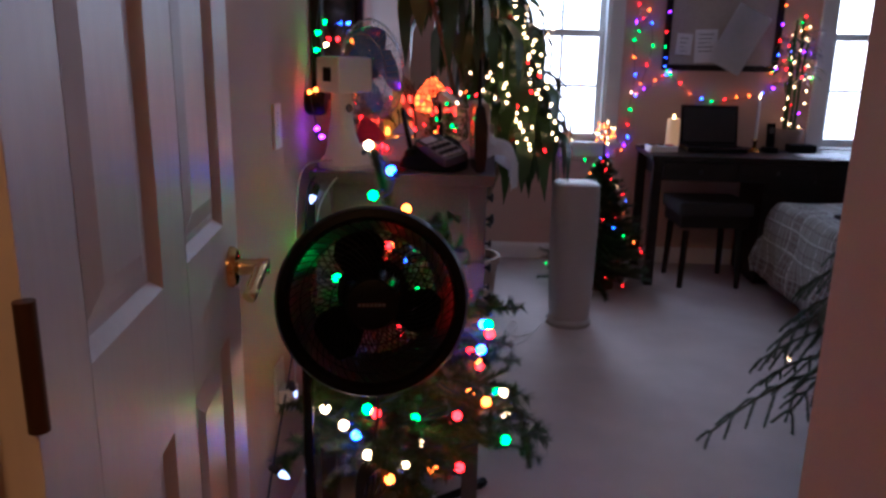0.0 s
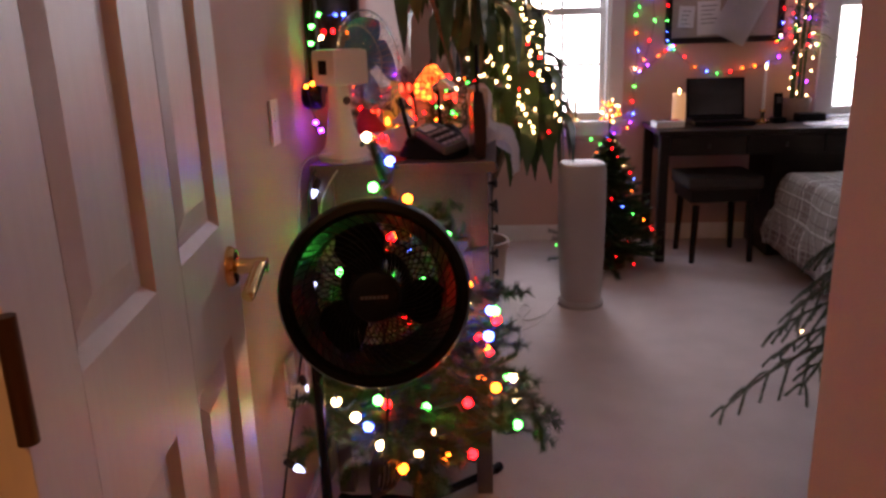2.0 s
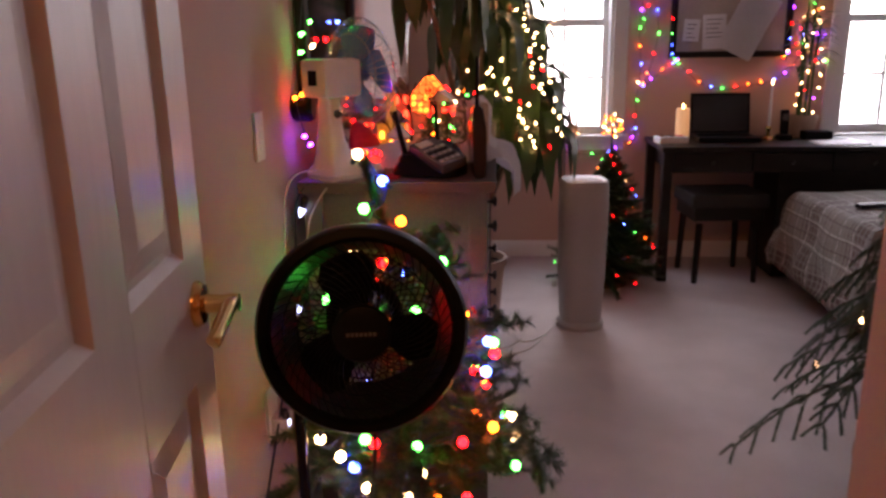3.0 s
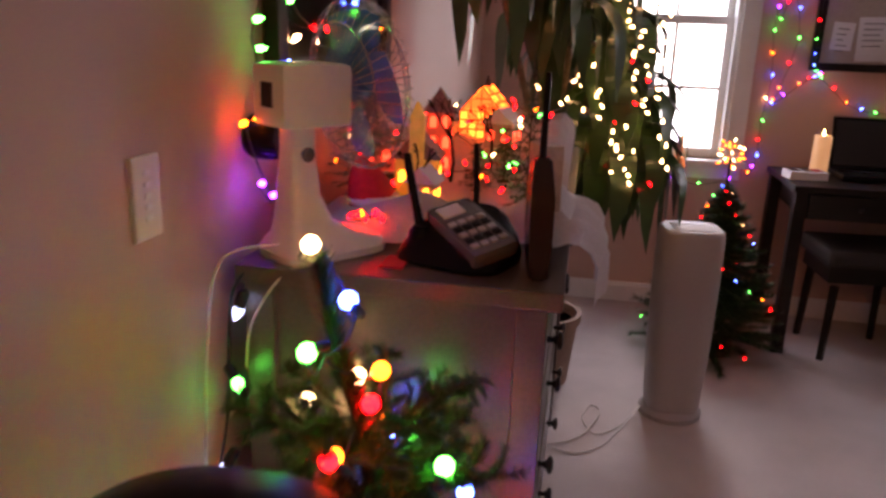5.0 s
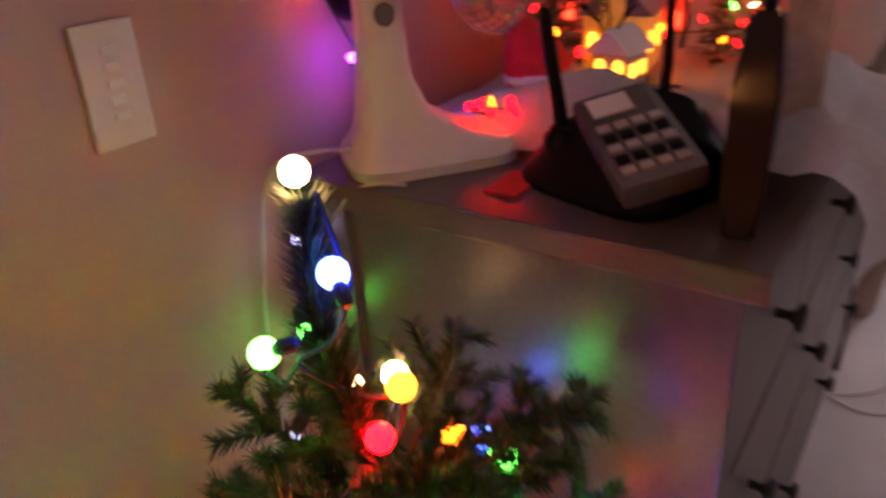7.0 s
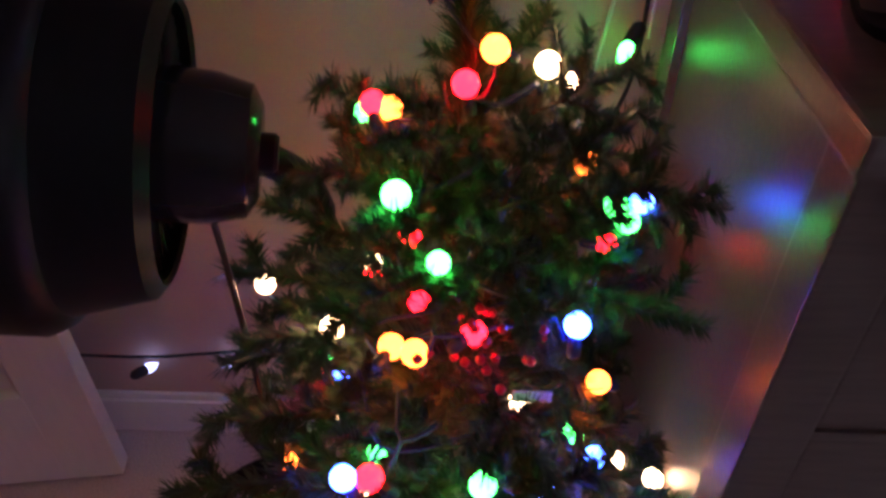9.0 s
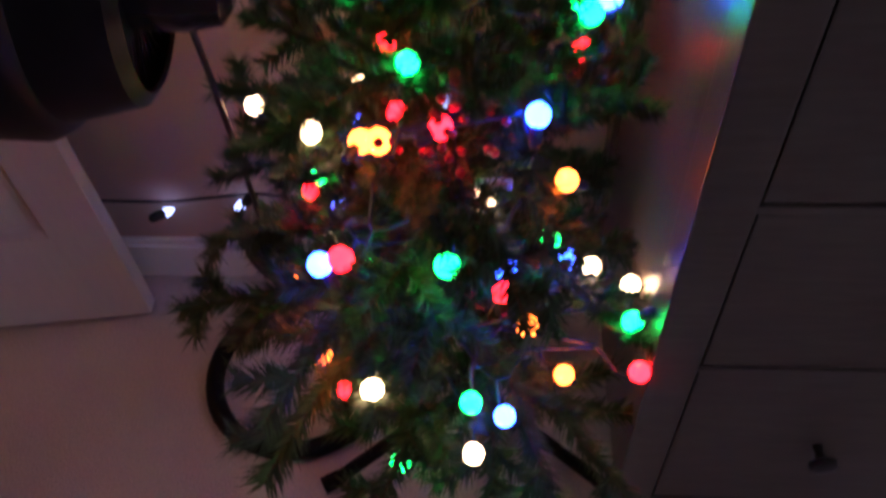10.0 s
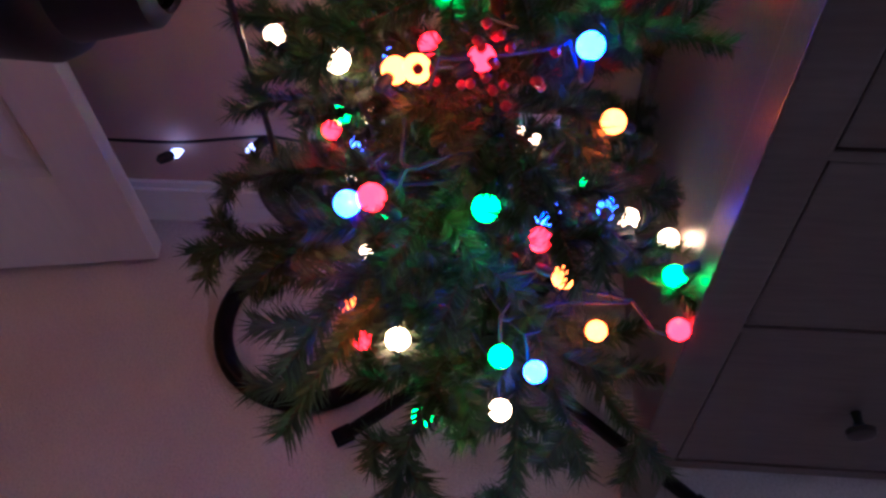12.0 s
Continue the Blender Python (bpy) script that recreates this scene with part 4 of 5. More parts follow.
# red felt hat, and a red patch for a reflection, on the dresser
hat = thing("santa_hat", 0.15, 0.33, 0.985, "red felt santa hat beside the desk fan", "ornament")
bm = B(); lathe(bm, [(0.045, 0.012), (0.042, 0.03), (0.03, 0.06), (0.014, 0.085), (0.003, 0.095)], 16, pose(0, 0, 0, 12, -15, 0))
part("cap", bm, RED, hat, "", True)
bm = B(); lathe(bm, [(0.046, 0.0), (0.052, 0.008), (0.046, 0.018)], 16)
part("brim", bm, SNOWCLOTH, hat, "", True)
# red reflection on the polished top, laid on as a thin coloured slab
bm = B(); box(bm, 0.245, 0.02, 0.9602, 0.280, 0.08, 0.9635, 0.0008)
tagged(part("red_reflection_patch", bm, RED, None), "thin red slab standing in for a reflection on the dresser top", "ribbon")

# ---- phone and router ----
ph = thing("cordless_phone", 0.350, 0.10, 0.96, "silver-grey answering phone base with a keypad on the dresser", "telephone", -18)
bm = B()
rows = []
for z, hx, hy, sh in ((0.0, 0.085, 0.07, 0), (0.012, 0.087, 0.072, 0), (0.03, 0.08, 0.064, 0.004), (0.052, 0.062, 0.046, 0.012), (0.06, 0.05, 0.036, 0.014)):
    rows.append([bm.verts.new((hx * math.copysign(abs(math.cos(a)) ** 0.5, math.cos(a)), sh + hy * math.copysign(abs(math.sin(a)) ** 0.5, math.sin(a)), z + 0.028 * (sh + hy * math.sin(a)) / 0.07 * (z / 0.06))) for a in [2 * math.pi * (k + 0.5) / 28 for k in range(28)]])
for a, b in zip(rows, rows[1:]):
    for k in range(28):
        bm.faces.new((a[k], a[(k + 1) % 28], b[(k + 1) % 28], b[k]))
bm.faces.new(rows[0][::-1]); bm.faces.new(rows[-1])
part("cradle", bm, BLACKPL, ph, "dark charging cradle", True)
tilt = Matrix.Translation((0.022, -0.012, 0.050)) @ pose(0, 0, 0, 0, 0, 58) @ pose(0, 0, 0, 17, -12, 0) @ Matrix.Diagonal((0.9, 0.88, 0.9, 1))
bm = B(); box(bm, -0.043, -0.082, -0.014, 0.043, 0.075, 0.016, 0.012, tilt)
slab = part("body", bm, SILVER, ph, "silver-grey phone body")
bm = B(); box(bm, -0.030, 0.030, 0.0158, 0.012, 0.062, 0.0178, 0.0006, tilt)
part("display", bm, PAPER, slab, "pale grey display")
for r in range(5):
    for c in range(4):
        bm = B(); box(bm, -0.034 + 0.0175 * c, -0.066 + 0.0175 * r, 0.0155, -0.021 + 0.0175 * c, -0.055 + 0.0175 * r, 0.0185, 0.001, tilt)
        part("key", bm, BLACKPL if r % 2 else GREYPL, slab)
bm = B(); tube(bm, [(-0.055, -0.02, 0.03), (-0.085, -0.015, 0.14), (-0.088, -0.013, 0.155)], 0.0075, 10, 0.75)
lathe(bm, [(0.022, 0.012), (0.02, 0.04), (0.012, 0.05)], 14, Matrix.Translation((-0.055, -0.022, 0)))
part("antenna", bm, BLACKPL, ph, "black stub antenna", True)
bm = B(); tube(bm, [(0.0, 0.05, 0.02), (-0.012, 0.075, 0.10), (-0.02, 0.085, 0.165)], 0.006, 10, 0.75)
part("antenna", bm, BLACKPL, ph, "black stub antenna", True)
rt = thing("wifi_router", 0.468, 0.075, 0.96, "upright dark glossy router with an antenna on the dresser", "router", 8)
bm = B()
prof = [(-0.055, 0), (0.055, 0), (0.06, 0.05), (0.055, 0.12), (0.035, 0.165), (-0.02, 0.17), (-0.05, 0.12), (-0.06, 0.05)]
sd = [[bm.verts.new((sx * (0.018 if 0.02 < z < 0.15 else 0.012), y, z)) for y, z in prof] for sx in (-1, 1)]
for k in range(8):
    bm.faces.new((sd[0][k], sd[0][(k + 1) % 8], sd[1][(k + 1) % 8], sd[1][k]))
bm.faces.new(sd[0][::-1]); bm.faces.new(sd[1])
bmesh.ops.bevel(bm, geom=bm.edges[:], offset=0.004, segments=2, affect="EDGES")
part("body", bm, ROUTER, rt, "", True)
bm = B(); tube(bm, [(0.0, 0.0, 0.165), (0.0, 0.0, 0.25), (0.0, 0.0, 0.285)], 0.0055, 8, 0.7)
part("antenna", bm, BLACKPL, rt, "", True)
bm = B(); blob(bm, (-0.013, -0.048, 0.07), 0.003, 8, 6)
part("status_light", bm, TINY["r"], rt, "red status light")
bx = thing("paper_box", 0.465, 0.24, 0.975, "small tan cardboard box standing on the snow cloth", "box", 20)
bm = B(); box(bm, -0.02, -0.03, 0, 0.02, 0.03, 0.15, 0.002)
part("carton", bm, STONE, bx)

# black wall frame and speaker above the dresser
mr = thing("wall_frame", 0.0, 0.55, 1.12, "black-framed dark picture hung on the beige wall", "picture frame")
bm = B()
box(bm, 0.002, -0.36, 0.0, 0.03, -0.32, 0.75, 0.003); box(bm, 0.002, 0.32, 0.0, 0.03, 0.36, 0.75, 0.003)
box(bm, 0.002, -0.32, 0.0, 0.03, 0.32, 0.04, 0.003); box(bm, 0.002, -0.32, 0.71, 0.03, 0.32, 0.75, 0.003)
part("frame", bm, BLACKWOOD, mr)
bm = B(); box(bm, 0.002, -0.32, 0.04, 0.016, 0.32, 0.71)
part("picture", bm, SCREEN, mr, "dark picture surface")
sp = thing("wall_speaker", 0.0, 0.13, 1.125, "small round black speaker fixed to the wall", "speaker")
bm = B(); lathe(bm, [(0.03, 0.002), (0.036, 0.01), (0.036, 0.045), (0.03, 0.055), (0.012, 0.056)], 24, pose(0, 0, 0, 0, 90, 0))
part("shell", bm, BLACKPL, sp, "", True)

# ---- air purifier ----
ap = thing("air_purifier", 0.908, 1.60, 0.0, "pale grey tower air purifier standing on the carpet", "air purifier", 6)
bm = B()
rows = []
for z, hx, hy in ((0.035, 0.088, 0.088), (0.06, 0.093, 0.09), (0.25, 0.102, 0.096), (0.5, 0.106, 0.10), (0.66, 0.105, 0.10), (0.683, 0.102, 0.096), (0.69, 0.095, 0.088)):
    rows.append([bm.verts.new((hx * math.copysign(abs(math.cos(a)) ** 0.5, math.cos(a)), hy * math.copysign(abs(math.sin(a)) ** 0.62, math.sin(a)), z)) for a in [2 * math.pi * (k + 0.5) / 32 for k in range(32)]])
for a, b in zip(rows, rows[1:]):
    for k in range(32):
        bm.faces.new((a[k], a[(k + 1) % 32], b[(k + 1) % 32], b[k]))
bm.faces.new(rows[0][::-1]); bm.faces.new(rows[-1])
part("shell", bm, GREYPL, ap, "", True)
bm = B(); lathe(bm, [(0.108, 0.0), (0.110, 0.018), (0.098, 0.032), (0.085, 0.037)], 32)
part("foot", bm, GREYPL, ap, "", True)
for k in range(6):
    bm = B(); box(bm, -0.07, -0.06 + 0.02 * k, 0.6895, 0.07, -0.052 + 0.02 * k, 0.694, 0.0015)
    part("outlet_slat", bm, TRIM, ap, "")
bm = B()
tube(bm, smooth_path([(0.80, 1.56, 0.03), (0.75, 1.48, 0.006), (0.70, 1.40, 0.005), (0.64, 1.36, 0.006), (0.60, 1.46, 0.007), (0.63, 1.56, 0.008), (0.66, 1.50, 0.012), (0.60, 1.34, 0.006), (0.54, 1.28, 0.005), (0.49, 1.25, 0.006)], 8), 0.0032, 6)
tube(bm, smooth_path([(0.80, 1.555, 0.028), (0.72, 1.40, 0.005), (0.66, 1.28, 0.005), (0.58, 1.22, 0.005), (0.49, 1.24, 0.006)], 8), 0.0028, 6)
tagged(part("purifier_cable", bm, CABLE, None, "", True), "looped grey power cable on the carpet", "cable")


# ---- dracaena ----
def strap_leaf(bm, base, out, length, width, droop, rng):
    out = V(out[0], out[1], 0).normalized()
    side = V(-out.y, out.x, 0)
    rows = []
    n = 9
    p = base.copy()
    ang = radians(rng.uniform(25, 60))
    twist = rng.uniform(-0.5, 0.5)
    for i in range(n + 1):
        q = i / n
        w = width * math.sin(math.pi * min(1, 0.12 + q * 0.88)) ** 0.7 * (1 if q < 0.85 else (1 - q) / 0.15 * 0.9 + 0.1)
        s = (side * math.cos(twist * q) + V(0, 0, 1) * math.sin(twist * q))
        rows.append([bm.verts.new(p - s * w), bm.verts.new(p - V(0, 0, w * 0.35)), bm.verts.new(p + s * w)])
        a = ang - droop * q
        a = max(a, radians(-88))
        p = p + (out * math.cos(a) + V(0, 0, 1) * math.sin(a)) * (length / n) + side * 0.004 * math.sin(5 * q + twist * 8)
    for a, b in zip(rows, rows[1:]):
        bm.faces.new((a[0], a[1], b[1], b[0]))
        bm.faces.new((a[1], a[2], b[2], b[1]))


plant = thing("dracaena", 0.42, 1.76, 0.0, "tall potted dracaena with long drooping green leaves", "plant")
bm = B(); lathe(bm, [(0.11, 0.0), (0.115, 0.01), (0.14, 0.25), (0.15, 0.25), (0.15, 0.285), (0.135, 0.285), (0.13, 0.25)], 28)
part("pot", bm, TERRA, plant, "clay pot", True)
bm = B(); lathe(bm, [(0.128, 0.235), (0.128, 0.25)], 20)
part("soil", bm, SOIL, plant)
rng = random.Random(17)
CROWNS = [(-0.20, -0.62, 1.58), (-0.12, -0.35, 1.60), (0.05, -0.15, 1.50), (0.17, 0.0, 1.36), (0.20, -0.10, 1.15), (0.14, -0.03, 0.98), (-0.02, -0.30, 1.42), (0.08, -0.10, 1.28), (0.21, -0.06, 0.90), (0.27, -0.02, 1.02)]
for cx, cy, cz in CROWNS:
    bm = B()
    tube(bm, smooth_path([(cx * 0.1, cy * 0.06, 0.24), (cx * 0.25, cy * 0.25, cz * 0.55), (cx * 0.7, cy * 0.75, cz * 0.85), (cx, cy, cz)], 5), 0.013, 8, 0.7)
    part("cane", bm, CANE, plant, "", True)
    for k in range(19):
        a = k * 2.39996 + rng.uniform(-0.3, 0.3)
        bm = B()
        base = V(cx, cy, cz - 0.012 * (k % 7))
        L = rng.uniform(0.34, 0.52)
        ox, oy = math.cos(a), math.sin(a)
        if 0.42 + cx + ox * 0.3 < 0.06:
            ox = abs(ox)
        strap_leaf(bm, base, (ox, oy), L, rng.uniform(0.030, 0.044), radians(rng.uniform(190, 290)), rng)
        part("leaf", bm, LEAF, plant, "", True)
fl = []
for k in range(112):
    q = k / 112
    a = k * 2.39996
    r = 0.05 + 0.12 * rng.random()
    fl.append(V(0.62 + r * math.cos(a) + 0.05 * math.sin(k), 1.50 + 0.6 * r * math.sin(a), 0.84 + 0.66 * q))
FAIRY = {c: mini_bulb_mesh(c, 0.0047) for c in "wr"}
light_string("fairy_lights", "warm white fairy lights wound through the dracaena", fl, ["w" if k % 11 else "r" for k in range(112)], FAIRY, None, WIRE, 0.0010, wire_pts=fl)

# ---- small lit tree with a star ----
cone_tree("star_tree", "small green christmas tree with mixed lights beside the desk", 1.12, 2.24, 0.0, 0.74, 0.31, "rrgwrbry", 46, 21)
st = thing("star_topper", 1.12, 2.24, 0.745, "glowing amber star tree topper on a wire stem", "ornament")
bm = B(); tube(bm, [(0, 0, -0.03), (0, 0, 0.09)], 0.005, 6)
part("stem", bm, WIRE, st)
for k in range(26):
    a, e = k * 2.39996, -1 + 2 * (k + 0.5) / 26
    ob = new("bulb", MINIS["y" if k % 3 else "w"])
    ob.parent = st
    d = V(math.cos(a) * math.sqrt(1 - e * e), math.sin(a) * math.sqrt(1 - e * e), e)
    ob.matrix_basis = Matrix.Translation(V(0, 0, 0.115) + d * (0.035 if k % 2 else 0.055)) @ d.to_track_quat("Z", "Y").to_matrix().to_4x4()


# ---- desk and what stands on it ----
def desk():
    x0, x1, y0, y1 = 1.39, 2.75, 2.265, NY - 0.02
    o = thing("desk", 0, 0, 0, "black-brown wooden desk with drawers against the window wall", "desk")
    bm = B(); box(bm, x0, y0, 0.712, x1, y1, 0.74, 0.003)
    part("desktop", bm, BLACKWOOD, o)
    for x in (x0 + 0.01, x1 - 0.06):
        for y in (y0 + 0.01, y1 - 0.06):
            bm = B(); box(bm, x, y, 0, x + 0.05, y + 0.05, 0.711, 0.002)
            part("leg", bm, BLACKWOOD, o)
    bm = B(); box(bm, x0 + 0.06, y0 + 0.03, 0.60, x1 - 0.06, y1 - 0.03, 0.711)
    part("apron", bm, BLACKWOOD, o)
    for k in range(3):
        a = x0 + 0.065 + k * 0.41
        bm = B(); box(bm, a, y0 + 0.012, 0.606, a + 0.40, y0 + 0.029, 0.706, 0.002)
        d = part("drawer_front", bm, BLACKWOOD, o)
        bm = B(); lathe(bm, [(0.006, 0), (0.005, 0.01), (0.012, 0.016), (0.010, 0.022)], 12, Matrix.Translation((a + 0.2, y0 + 0.012, 0.656)) @ pose(0, 0, 0, 90, 0, 0))
        part("knob", bm, KNOB, d, "", True)
    bm = B(); box(bm, 2.02, y0 + 0.05, 0.02, 2.62, y1 - 0.06, 0.598, 0.003)
    part("cabinet_unit", bm, BLACKWOOD, o)
    return o


desk()
cd = thing("pillar_candle", 1.562, 2.60, 0.74, "cream pillar candle burning on the dark desk", "candle")
bm = B(); lathe(bm, [(0.037, 0.0), (0.038, 0.004), (0.037, 0.168), (0.033, 0.175), (0.028, 0.168), (0.02, 0.165)], 24)
part("wax", bm, GLOWWAX, cd, "", True)
bm = B(); lathe(bm, [(0.002, 0.165), (0.006, 0.178), (0.004, 0.192), (0.001, 0.203)], 10)
part("flame", bm, FLAME, cd, "", True)
lp = thing("laptop", 1.79, 2.60, 0.74, "open black laptop with a dark screen on the desk", "laptop", -2)
bm = B(); box(bm, -0.165, -0.16, 0.004, 0.165, 0.075, 0.026, 0.004)
part("keyboard_deck", bm, BLACKPL, lp)
lm = Matrix.Translation((0, 0.07, 0.026)) @ pose(0, 0, 0, -14, 0, 0)
bm = B(); box(bm, -0.165, 0, 0, 0.165, 0.012, 0.23, 0.004, lm)
lid = part("lid", bm, BLACKPL, lp)
bm = B(); box(bm, -0.152, -0.002, 0.014, 0.152, 0.0005, 0.216, 0, lm)
part("screen", bm, SCREEN, lid, "dark glossy screen")
for r in range(4):
    bm = B(); box(bm, -0.145, -0.06 + 0.022 * r, 0.026, 0.145, -0.043 + 0.022 * r, 0.0285, 0.001)
    part("key_row", bm, GLOSSBLACK, lp)
dv = thing("desk_console", 1.475, 2.47, 0.74, "small white box with red and dark panels on the desk", "gadget", 8)
bm = B(); box(bm, -0.08, -0.05, 0, 0.08, 0.05, 0.035, 0.004)
part("case", bm, PAPER, dv)
for x, m in ((-0.05, SCREEN), (0.0, SILVER), (0.045, RED)):
    bm = B(); box(bm, x - 0.018, -0.03, 0.035, x + 0.018, 0.03, 0.0375)
    part("panel", bm, m, dv)
cs = thing("candlestick", 2.03, 2.58, 0.74, "brass candlestick holding a lit white taper candle", "candle")
bm = B(); lathe(bm, [(0.035, 0), (0.034, 0.006), (0.012, 0.02), (0.010, 0.05), (0.018, 0.062), (0.012, 0.075)], 20)
part("holder", bm, BRASS, cs, "polished brass holder", True)
bm = B(); lathe(bm, [(0.009, 0.072), (0.007, 0.29), (0.003, 0.297)], 12)
part("taper", bm, PAPER, cs, "", True)
bm = B(); lathe(bm, [(0.0015, 0.297), (0.005, 0.31), (0.001, 0.33)], 8)
part("flame", bm, FLAME, cs, "", True)
hs = thing("phone_handset", 2.11, 2.56, 0.74, "black cordless handset standing in its cradle", "telephone")
bm = B(); box(bm, -0.035, -0.04, 0, 0.035, 0.04, 0.03, 0.008)
part("cradle", bm, BLACKPL, hs)
bm = B(); box(bm, -0.022, -0.014, 0.02, 0.022, 0.014, 0.165, 0.008, pose(0, 0, 0, -8, 0, 0))
part("handset", bm, BLACKPL, hs)
bm = B(); box(bm, -0.014, -0.0155, 0.105, 0.014, -0.0135, 0.14, 0, pose(0, 0, 0, -8, 0, 0))
part("display", bm, SILVER, hs)
pp = thing("paper_stack", 2.34, 2.40, 0.74, "loose white papers on the dark desk", "papers", 4)
for k in range(3):
    bm = B(); box(bm, -0.12 + 0.01 * k, -0.09, 0.002 * k, 0.12 + 0.012 * k, 0.09, 0.002 * k + 0.0016, 0, pose(0, 0, 0, 0, 0, 5 * k - 4))
    part("sheet", bm, PAPER, pp)
bk = thing("black_case", 2.30, 2.60, 0.74, "small black case on the desk by the plant", "box", 3)
bm = B(); box(bm, -0.075, -0.04, 0, 0.075, 0.04, 0.045, 0.006)
part("case", bm, BLACKPL, bk)

# lit bamboo in a pot
lb = thing("lucky_bamboo", 2.255, 2.70, 0.74, "potted bamboo stalks wrapped with small lights on the desk", "plant")
bm = B(); lathe(bm, [(0.055, 0), (0.06, 0.006), (0.075, 0.10), (0.08, 0.10), (0.08, 0.125), (0.07, 0.125), (0.068, 0.10)], 22)
part("pot", bm, TERRA, lb, "", True)
bm = B(); lathe(bm, [(0.066, 0.09), (0.066, 0.10)], 16)
part("soil", bm, SOIL, lb)
rng = random.Random(44)
for k in range(7):
    a = k * 0.9
    x, y = 0.03 * math.cos(a), 0.03 * math.sin(a)
    bm = B(); tube(bm, [(x, y, 0.095), (x * 1.1, y * 1.1, 0.4), (x * 1.6, y * 1.6, 0.62 + 0.06 * (k % 3))], 0.007, 8, 0.8)
    part("stalk", bm, LEAF, lb, "", True)
    for j in range(9):
        bm = B()
        z = 0.36 + 0.035 * j
        b = rng.uniform(0, 6.28)
        strap_leaf(bm, V(x * 1.3, y * 1.3, z), (math.cos(b), -abs(math.sin(b)) * 0.6), rng.uniform(0.11, 0.17), 0.008, radians(rng.uniform(60, 130)), rng)
        part("leaf", bm, LEAF, lb, "", True)
bl = [V(2.255 + 0.055 * math.cos(k * 2.2) * (1 + 0.4 * math.sin(k)), 2.70 + 0.055 * math.sin(k * 2.2), 0.87 + 0.0105 * k) for k in range(0, 56, 2)]
light_string("bamboo_string_lights", "warm and coloured mini lights wound round the bamboo", bl, ["wwwwpwrw"[k % 8] for k in range(28)], MINIS, None, WIRE, 0.0011, wire_pts=bl)

# ---- stool ----
so = thing("stool", 1.745, 2.41, 0.0, "dark square stool with a padded seat under the desk", "stool", 4)
bm = B(); box(bm, -0.205, -0.175, 0.415, 0.205, 0.175, 0.49, 0.022)
part("seat", bm, SEAT, so)
bm = B(); box(bm, -0.185, -0.155, 0.345, 0.185, 0.155, 0.415, 0.003)
part("seat_frame", bm, BLACKWOOD, so)
for sx in (-1, 1):
    for sy in (-1, 1):
        bm = B()
        tube(bm, [(sx * 0.15, sy * 0.14, 0.33), (sx * 0.162, sy * 0.15, 0.0)], 0.02, 4, 0.8)
        part("leg", bm, BLACKWOOD, so)

# ---- notice board ----
nb = thing("notice_board", 1.84, NY, 1.185, "black-framed pin board with hanging papers on the wall", "notice board")
bw, bh = 0.335, 0.50
bm = B()
box(bm, -bw, -0.03, 0, bw, -0.002, 0.035, 0.003); box(bm, -bw, -0.03, bh - 0.035, bw, -0.002, bh, 0.003)
box(bm, -bw, -0.03, 0.035, -bw + 0.035, -0.002, bh - 0.035, 0.003); box(bm, bw - 0.035, -0.03, 0.035, bw, -0.002, bh - 0.035, 0.003)
part("frame", bm, BLACKWOOD, nb)
bm = B(); box(bm, -bw + 0.035, -0.014, 0.035, bw - 0.035, -0.002, bh - 0.035)
part("board", bm, BOARD, nb)
for x0, z0, x1, z1, rz in ((-0.15, 0.05, -0.02, 0.24, -2), (-0.27, 0.08, -0.18, 0.20, 3)):
    bm = B(); box(bm, x0, -0.0165, z0, x1, -0.015, z1, 0, pose(0, 0, 0, 0, rz, 0))
    sheet = part("pinned_sheet", bm, PAPER, nb)
    for k in range(5):
        bm = B(); box(bm, x0 + 0.02, -0.0175, z1 - 0.03 - 0.024 * k, x1 - 0.02 - 0.01 * (k % 3), -0.017, z1 - 0.026 - 0.024 * k, 0, pose(0, 0, 0, 0, rz, 0))
        part("text_bar", bm, INK, sheet)
bm = B()
g = []
for i in range(9):
    g.append([])
    for j in range(11):
        u, v = i / 8, j / 10
        p = pose(0.085, -0.035, 0.14, 0, 26, 0) @ V(-0.12 + 0.21 * u, -0.012 - 0.02 * noise.noise(V(u * 3, v * 3, 2)), -0.14 + 0.36 * v)
        g[-1].append(bm.verts.new(p))
for i in range(8):
    for j in range(10):
        bm.faces.new((g[i][j], g[i + 1][j], g[i + 1][j + 1], g[i][j + 1]))
bmesh.ops.solidify(bm, geom=bm.faces[:], thickness=0.0012)
part("curled_sheet", bm, PAPER, nb, "curled white sheet hanging below the frame", True)

# ---- strings of lights on the north wall ----
y = NY - 0.02
wl = smooth_path([(1.335, y, 1.75), (1.345, y, 1.55), (1.33, y, 1.35), (1.35, y, 1.15), (1.33, y, 0.95), (1.335, y, 0.78), (1.30, y - 0.02, 0.70)], 2)
light_string("window_string_lights", "multicoloured string lights hanging beside the window", wl, ["gbrpgybwgrbpyg"[k % 14] for k in range(len(wl))], MINIS, MINI_SOCKET, WIRE, 0.0014, wire_pts=[p - V(0, 0, 0.006) for p in wl])
wl = smooth_path([(1.35, y, 1.40), (1.40, y, 1.52), (1.44, y, 1.33), (1.39, y, 1.10), (1.37, y, 1.03), (1.47, y, 1.12), (1.56, y, 1.16), (1.68, y, 1.05), (1.82, y, 1.01), (1.96, y, 1.03), (2.10, y, 1.06), (2.20, y, 1.14), (2.25, y, 1.25)], 2)
light_string("wall_garland_lights", "multicoloured string lights draped below the notice board", wl, ["grybgryobpyr".replace("o", "y")[k % 12] for k in range(len(wl))], MINIS, MINI_SOCKET, WIRE, 0.0014, wire_pts=[p - V(0, 0, 0.006) for p in wl])
